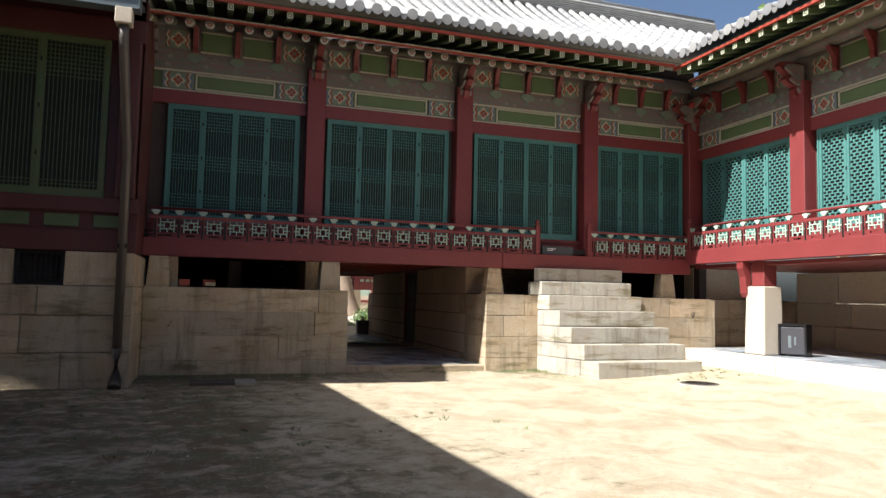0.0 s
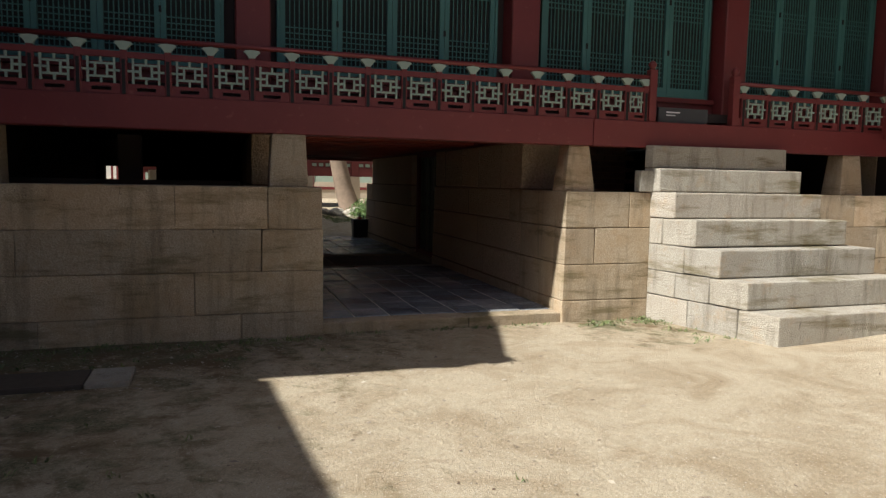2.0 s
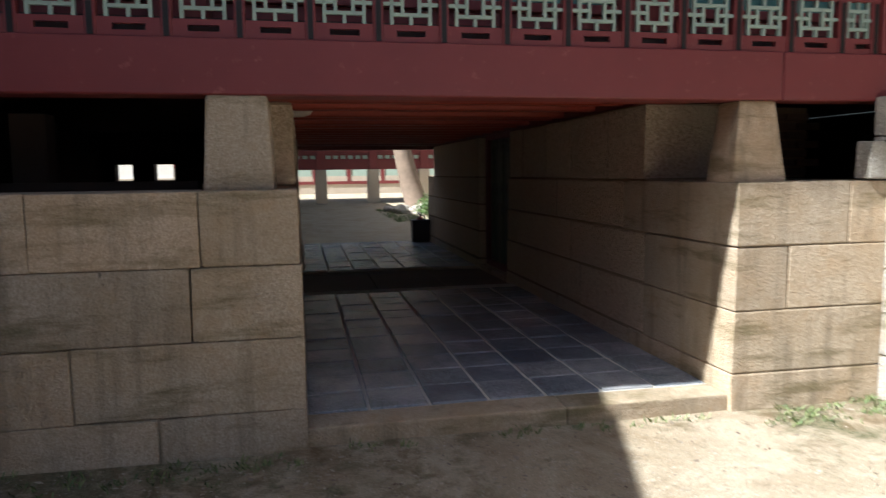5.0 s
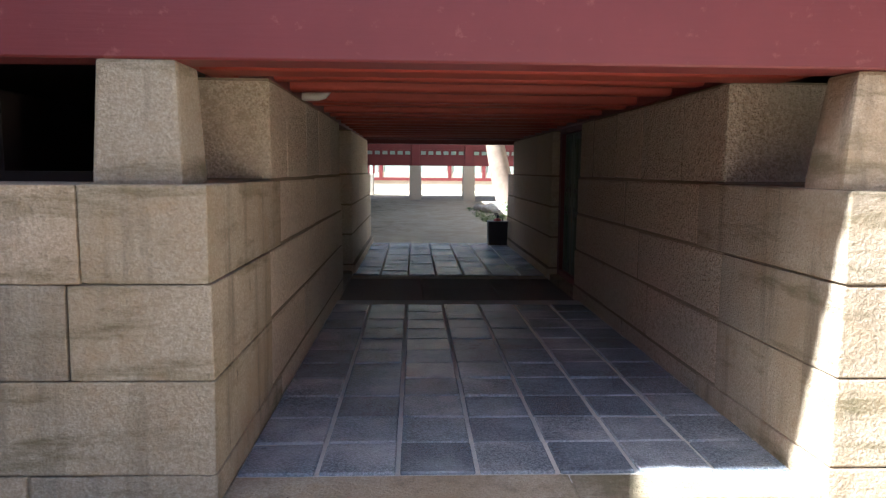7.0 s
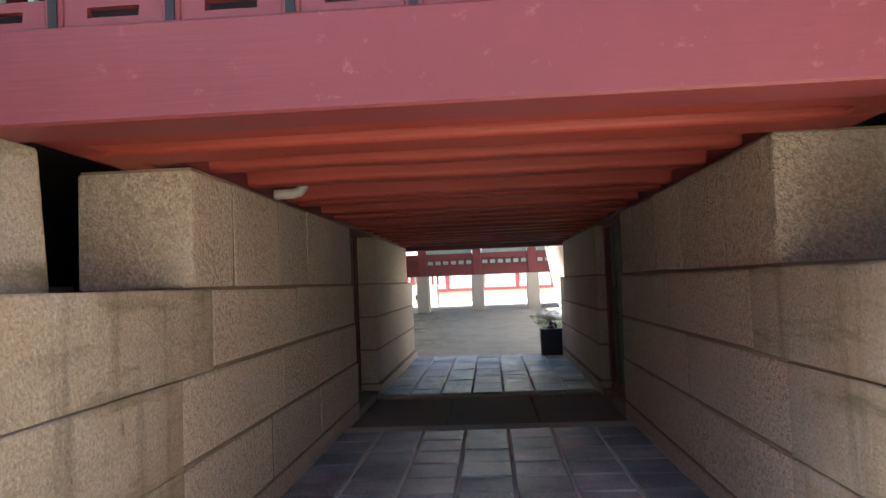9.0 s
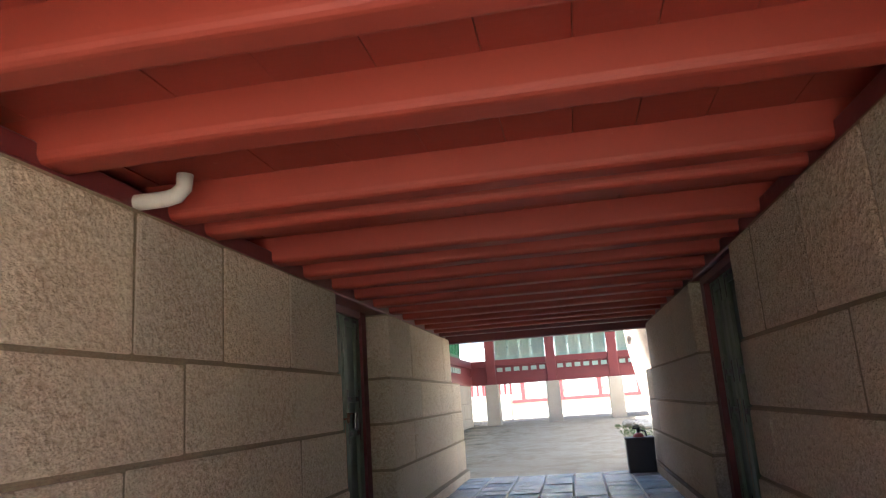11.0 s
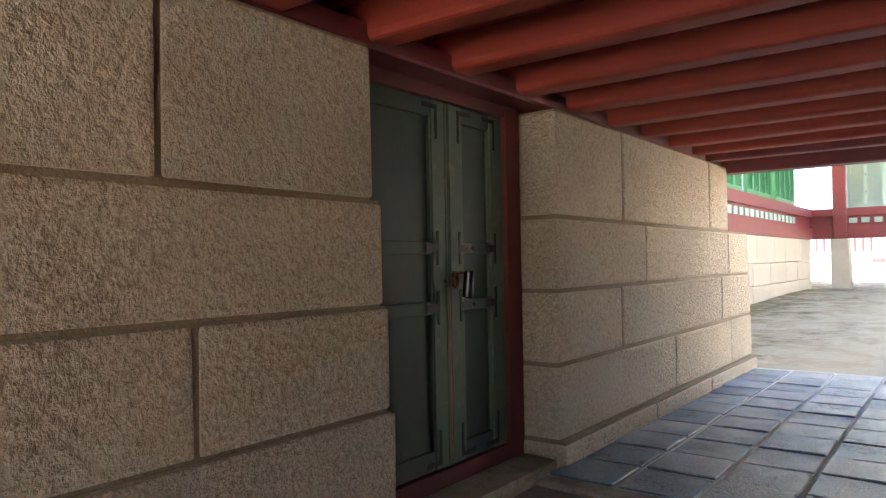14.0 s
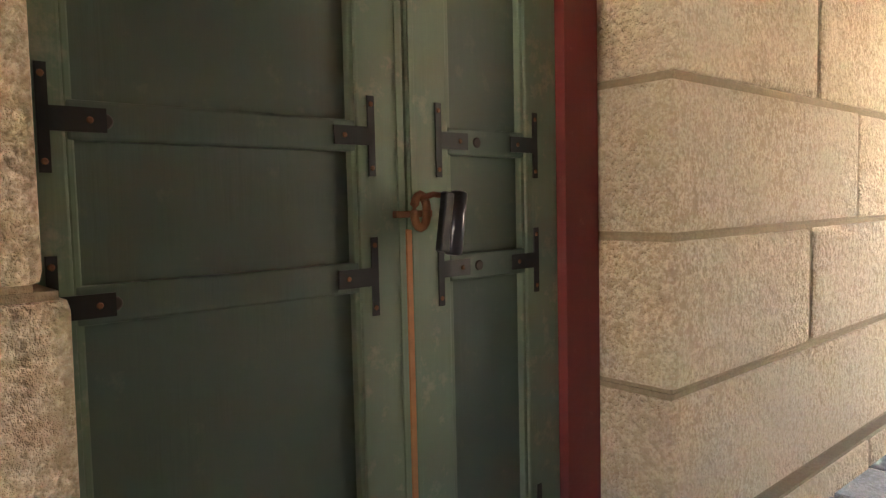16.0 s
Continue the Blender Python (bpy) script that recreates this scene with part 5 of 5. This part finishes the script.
# ---- far yard beyond the passage ----
FY = 26.0
BAY = 2.19
FG = 0.2
far_label = "granite pillar of the far corridor"
for k in range(6):
    x = -1.32 + BAY * k
    stone_pillar(x, FY, FG - 0.1, 1.62, 0.5, 0.5, 0.08, far_label, PALE_STONE)
    post(x, FY, 1.62, 4.6, 0.17, "red post of the far corridor")
structure("beam_far", boxes((-4.5, 14, FY - 0.12, FY + 0.12, 1.62, 2.0), (-4.5, 14, FY - 0.12, FY + 0.12, 2.28, 2.5), (-4.5, 14, FY - 0.12, FY + 0.12, 4.2, 4.6), (-4.5, 14, FY - 0.02, FY + 0.1, 2.0, 2.28)), RED, "dark red beams of the far corridor")
far_vents = thing("vent_row_far", "row of small pale panels between red beams", kind="structure")
for b in range(5):
    for k in range(6):
        x = -1.32 + BAY * b + 0.32 + 0.31 * k
        part("panel", boxes((x - 0.1, x + 0.1, FY - 0.06, FY - 0.02, 2.07, 2.21)), LOTUS, far_vents)
for b in range(5):
    x0 = -1.32 + BAY * b
    lattice_window("window_%d" % (11 + b), x0 + 0.19, x0 + BAY - 0.19, 2.5, 4.2, 4, LOTUS, pose(0, FY, 0), "fine", "pale green corridor window in the sun", PAPER)
structure("roof_far", prism([(FY - 1.6, 4.9), (FY + 1.5, 6.6), (FY + 4.6, 4.9), (FY + 4.6, 4.75), (FY - 1.6, 4.75)], -8, 16, "x"), ROOF, "tiled roof of the far corridor")
structure("floor_far_corridor", boxes((-4.5, 14, FY + 0.2, FY + 3.2, 2.2, 2.3)), DARK, "floor of the far corridor")
back = thing("wall_far_back", "sunlit wall of the next yard with green and red doors", kind="structure")
part("plinth", boxes((-14, 22, FY + 14, FY + 14.6, 0, 1.3)), PALE_STONE, back)
part("wall", boxes((-14, 22, FY + 14.1, FY + 14.5, 1.3, 4)), PLASTER, back)
for k in range(7):
    part("panel", boxes((-5.2 + 2.1 * k, -3.5 + 2.1 * k, FY + 14.02, FY + 14.09, 1.0, 2.6)), LOTUS, back, "pale green door panel")
    part("post", boxes((-3.4 + 2.1 * k, -3.2 + 2.1 * k, FY + 13.98, FY + 14.09, 0.9, 3.0)), RED, back)
part("rail", boxes((-14, 22, FY + 13.95, FY + 14.0, 0.8, 0.98)), RED, back)
low = thing("low_stone_wall", "pale low wall with a dark vent in the next yard", "wall")
part("wall", rounded(boxes((-6, -1.2, FY + 6, FY + 6.6, 0.1, 1.25)), 0.02), PALE_STONE, low)
part("vent", boxes((-2.3, -1.9, FY + 5.97, FY + 6.0, 0.55, 0.8)), IRON, low)
part("red_fence", boxes(*[(-6 + 0.25 * k, -5.9 + 0.25 * k, FY + 6.2, FY + 6.3, 1.25, 2.2) for k in range(20)]), RED, low)

# west side of the far yard
FX = -2.05
fw = thing("wall_far_west", "sunlit granite base wall of the far side hall", kind="structure")
for z0, z1 in ((-0.05, 0.5), (0.5, 1.0), (1.0, 1.62)):
    marks = cuts(10.9, FY - 0.4, 1.6)
    for a, c in zip(marks, marks[1:]):
        block(fw, FX - 0.4, FX, a, c, z0, z1, PALE_STONE)
structure("beam_far_west", boxes((FX - 0.2, FX + 0.02, 10.9, FY, 1.62, 1.95), (FX - 0.2, FX + 0.02, 10.4, FY, 2.25, 2.5), (FX - 0.2, FX - 0.05, 10.4, FY, 1.95, 2.25), (FX - 0.2, FX + 0.02, 10.4, FY, 4.2, 4.6)), RED, "red beams of the side hall")
fv = thing("vent_row_far_west", "row of pale panels in the red rail", kind="structure")
for k in range(30):
    part("panel", boxes((FX - 0.06, FX - 0.02, 10.6 + 0.44 * k, 10.88 + 0.44 * k, 2.02, 2.18)), LOTUS, fv)
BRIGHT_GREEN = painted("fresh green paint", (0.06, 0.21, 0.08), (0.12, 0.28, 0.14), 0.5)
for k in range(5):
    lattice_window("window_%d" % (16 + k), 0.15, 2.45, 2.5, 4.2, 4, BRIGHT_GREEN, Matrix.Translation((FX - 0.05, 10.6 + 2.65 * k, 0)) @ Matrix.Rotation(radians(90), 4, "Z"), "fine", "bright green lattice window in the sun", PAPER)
# Begun ahead of its wall, an added stretch keeping sun off the passage end.
structure("roof_far_west", prism([(FX - 6, 6.5), (FX + 1.3, 4.9), (FX + 1.3, 4.75), (FX - 6, 4.75)], 9.4, FY + 3, "y"), ROOF, "tiled roof of the side hall")
fs = tagged(new("stone_steps"), "two pale granite steps before the side hall", "stairs")
block(fs, FX, FX + 0.75, 12.6, 14.4, -0.05, 0.36, PALE_STONE, name="step")
block(fs, FX, FX + 0.4, 12.6, 14.4, 0.36, 0.68, PALE_STONE, name="step")
structure("wall_far_east", boxes((9, 9.4, 9.5, FY, 0, 3.2)), PALE_STONE, "stone wall on the far yard's east side")

# ---- trees, shrubs, rocks ----


def tree(name, x, y, z, height, trunk, lean, spread, count, size, mat, label, seed, first=0.35):
    r = random.Random(seed)
    t = thing(name, label, "tree", at=pose(x, y, z))
    top = Vector((lean[0], lean[1], height * 0.8))
    path = [top * s + Vector((r.uniform(-1, 1), r.uniform(-1, 1), 0)) * 0.06 * height * s * (1 - s) for s in (0, 0.04, 0.15, 0.3, 0.5, 0.7, 0.85, 1.0)]
    part("trunk", tube(path, [trunk * q for q in (1.5, 1.15, 1.0, 0.9, 0.75, 0.55, 0.35, 0.15)], 12), BARK, t)
    limbs = bmesh.new()
    tips = []
    for k in range(16):
        s = r.uniform(first, 0.98)
        a = r.uniform(0, 2 * math.pi)
        o = top * s
        ln = spread * r.uniform(0.5, 1.0) * (1.15 - 0.6 * s)
        e = o + Vector((math.cos(a) * ln, math.sin(a) * ln, ln * r.uniform(0.1, 0.7)))
        m = (o + e) / 2 + Vector((0, 0, 0.12 * ln))
        tube([o, m, e], [trunk * 0.3, trunk * 0.18, trunk * 0.05], 6, True, limbs)
        tips += [m, e, e, (m + e) / 2]
    part("limbs", limbs, BARK, t)
    bm = bmesh.new()
    for k in range(count):
        c = tips[r.randrange(len(tips))] + Vector((r.gauss(0, 1), r.gauss(0, 1), r.gauss(0, 0.6))) * spread * 0.17
        n = Vector((r.gauss(0, 1), r.gauss(0, 1), r.gauss(0.6, 1))).normalized()
        q = n.to_track_quat("Z", "Y")
        s = size * r.uniform(0.6, 1.4)
        bm.faces.new([bm.verts.new(c + q @ Vector(p) * s) for p in ((-0.5, 0, 0), (0, -0.28, 0.05), (0.5, 0, 0), (0, 0.28, 0.05))])
    part("crown", bm, mat, t)
    return t


tree("pine_tree", 13.5, 31.0, 0, 29, 0.3, (1.4, 0.5), 7.0, 14000, 0.6, NEEDLE, "tall pine behind the hall roof", 3, 0.6)
tree("pine_tree", 18.0, 32.0, 0, 29, 0.3, (-1.0, 0.5), 7.0, 14000, 0.6, NEEDLE, "tall pine behind the hall roof", 5, 0.6)
tree("broadleaf_tree", 27.0, 12.5, 0, 23, 0.35, (0.4, 0.2), 6, 12000, 0.42, LEAF, "green broadleaf tree behind the wing roof", 8, 0.5)
tree("broadleaf_tree", 31.0, 18.0, 0, 25, 0.35, (0.4, 0.2), 6, 12000, 0.45, LEAF, "green broadleaf tree behind the roofs", 9, 0.5)
tree("leaning_tree", 3.9, 19.5, 0.15, 9, 0.34, (-1.5, 0.4), 3.0, 5000, 0.24, LEAF, "old tree with a pale leaning trunk in the far yard", 12, 0.6)


def shrub(x, y, z, r, label, seed):
    q = random.Random(seed)
    s = thing("shrub", label, "shrub", at=pose(x, y, z))
    bm = bmesh.new()
    for k in range(7):
        a = q.uniform(0, 6.28)
        tube([(0, 0, 0), (math.cos(a) * r * 0.3, math.sin(a) * r * 0.3, r * 0.5), (math.cos(a) * r * 0.7, math.sin(a) * r * 0.7, r * 0.95)], [0.03, 0.02, 0.008], 6, True, bm)
    part("stems", bm, BARK, s)
    bm = bmesh.new()
    for k in range(2200):
        v = Vector((q.gauss(0, 1), q.gauss(0, 1), q.gauss(0, 1))).normalized() * r * q.uniform(0.45, 1.05) * (0.85 + 0.3 * noise.noise(Vector((k * 0.01, seed, 0))))
        v.z = abs(v.z) * 0.9 + 0.1
        n = (v.normalized() + Vector((q.gauss(0, 0.6), q.gauss(0, 0.6), q.gauss(0, 0.6)))).normalized().to_track_quat("Z", "Y")
        g = q.uniform(0.04, 0.09)
        bm.faces.new([bm.verts.new(v + n @ Vector(p) * g) for p in ((-0.6, 0, 0), (0, -0.3, 0.04), (0.6, 0, 0), (0, 0.3, 0.04))])
    part("leaves", bm, LEAF, s)


shrub(4.15, 17.6, 0.1, 0.8, "bright green shrub at the tree's foot", 2)
shrub(5.4, 17.0, 0.1, 0.9, "bright green shrub in the far yard", 4)
shrub(5.8, 21.5, 0.15, 1.1, "green shrub in the far yard", 6)
for k, (x, y, r) in enumerate(((3.3, 18.9, 0.35), (3.9, 18.4, 0.45), (4.6, 19.3, 0.4), (3.0, 19.8, 0.25))):
    bm = bmesh.new()
    bmesh.ops.create_icosphere(bm, subdivisions=3, radius=r)
    for v in bm.verts:
        v.co *= 1 + 0.35 * noise.noise(v.co * 3.1 / r * 0.4 + Vector((k * 7, 0, 0)))
        v.co.z *= 0.6
    tagged(part("rock", bm, STAIR_STONE, at=pose(x, y, 0.22)), "grey garden rock at the tree's foot", "rock", "rocks by the tree")

# ---- yard details ----
drain = thing("drain_cover", "flat square drain cover in the mossy ground", "drain cover", at=pose(-2.05, -1.2, 0.0))
part("slab", rounded(boxes((-0.42, 0.2, -0.22, 0.2, -0.03, 0.012)), 0.006), DULL_IRON, drain)
part("edge", rounded(boxes((0.21, 0.5, -0.22, 0.2, -0.03, 0.014)), 0.006), STAIR_STONE, drain)
man = thing("manhole_cover", "round iron manhole cover in the sand", "manhole cover", at=pose(5.1, -2.75, 0.035))
part("ring", tube([(0, 0, -0.05), (0, 0, 0.004)], 0.34, 28), STAIR_STONE, man)
part("lid", tube([(0, 0, -0.04), (0, 0, 0.012)], 0.29, 28), DULL_IRON, man)
STUD = mesh_of("stud", boxes((-0.02, 0.02, -0.02, 0.02, 0.01, 0.018)), IRON)
for i in range(-3, 4):
    for j in range(-3, 4):
        if i * i + j * j < 11:
            part("stud", STUD, None, man, at=pose(0.07 * i, 0.07 * j, 0))


def tufts(name, spots, mat, label, blades, height, seed):
    r = random.Random(seed)
    bm = bmesh.new()
    for x0, x1, y0, y1, n in spots:
        for k in range(n):
            cx, cy = r.uniform(x0, x1), r.uniform(y0, y1)
            for j in range(blades):
                a = r.uniform(0, 6.28)
                b = Vector((cx + r.gauss(0, 0.025), cy + r.gauss(0, 0.02), ground_height(cx, cy) - 0.004))
                d = Vector((math.cos(a), math.sin(a), 0))
                h = height * r.uniform(0.4, 1.2)
                s = Vector((-d.y, d.x, 0)) * 0.005
                bm.faces.new([bm.verts.new(p) for p in (b - s, b + s, b + d * h * 0.5 + s * 0.8 + Vector((0, 0, h * 0.8)), b + d * h * 0.9 + Vector((0, 0, h)))])
    ob = part(name, bm, mat)
    return tagged(ob, label, "grass", "", "stuff")


tufts("grass", [(-3.2, 0.0, -0.35, -0.12, 70), (0.1, 2.5, -0.2, -0.08, 22), (2.6, 3.6, -0.4, -0.1, 45), (3.3, 3.85, -1.3, -0.1, 26), (-3.2, 0, -0.9, -0.3, 30), (5.0, 6.6, -2.6, -0.3, 60), (2.2, 2.5, 0.15, 0.5, 5), (-1.2, 1.0, -5.5, -3.5, 10), (-6, -1, -6, -2, 60)], GRASS, "short grass and weeds along the wall foot", 8, 0.036, 4)
tufts("grass", [(2.6, 6.5, 15.5, 21.0, 700), (-1.2, -0.6, 11.5, 12.6, 25)], GRASS, "grass patch in the far yard", 10, 0.06, 6)


def litter():
    r = random.Random(9)
    bm = bmesh.new()
    for k in range(9000):
        x, y = r.uniform(-6, 6.3) if r.random() < 0.45 else r.uniform(-5, 1.4), r.uniform(-10, -0.2) if r.random() < 0.6 else r.uniform(-1.6, -0.15)
        z = ground_height(x, y) + 0.004
        s = r.uniform(0.004, 0.015) * (2.0 if r.random() < 0.06 else 1)
        a = r.uniform(0, 6.28)
        d = Vector((math.cos(a), math.sin(a), r.uniform(-0.1, 0.3))) * s
        e = Vector((-math.sin(a), math.cos(a), r.uniform(-0.1, 0.3))) * s * 0.6
        c = Vector((x, y, z))
        bm.faces.new([bm.verts.new(c + v) for v in (-d, -e, d, e)])
    return bm


tagged(part("leaf_litter", litter(), LITTER), "scattered dead leaves and pale chips on the ground", "litter", "", "stuff")

# ---- floor tiles, one by one ----
for i in range(7):
    off = rnd.uniform(0, 0.2)
    for y0, y1 in ((0.175, 4.43), (6.15, 10.25)):
        n = int((y1 - y0) / 0.3625)
        for k in range(n):
            part("tile", tile_meshes[rnd.randrange(6)], None, floor, at=pose(0.0 + W / 7 * (i + 0.5), y0 + 0.18 + 0.3625 * k, 0.09 + rnd.uniform(-0.004, 0.004), rnd.uniform(-0.5, 0.5), rnd.uniform(-0.5, 0.5), 0))
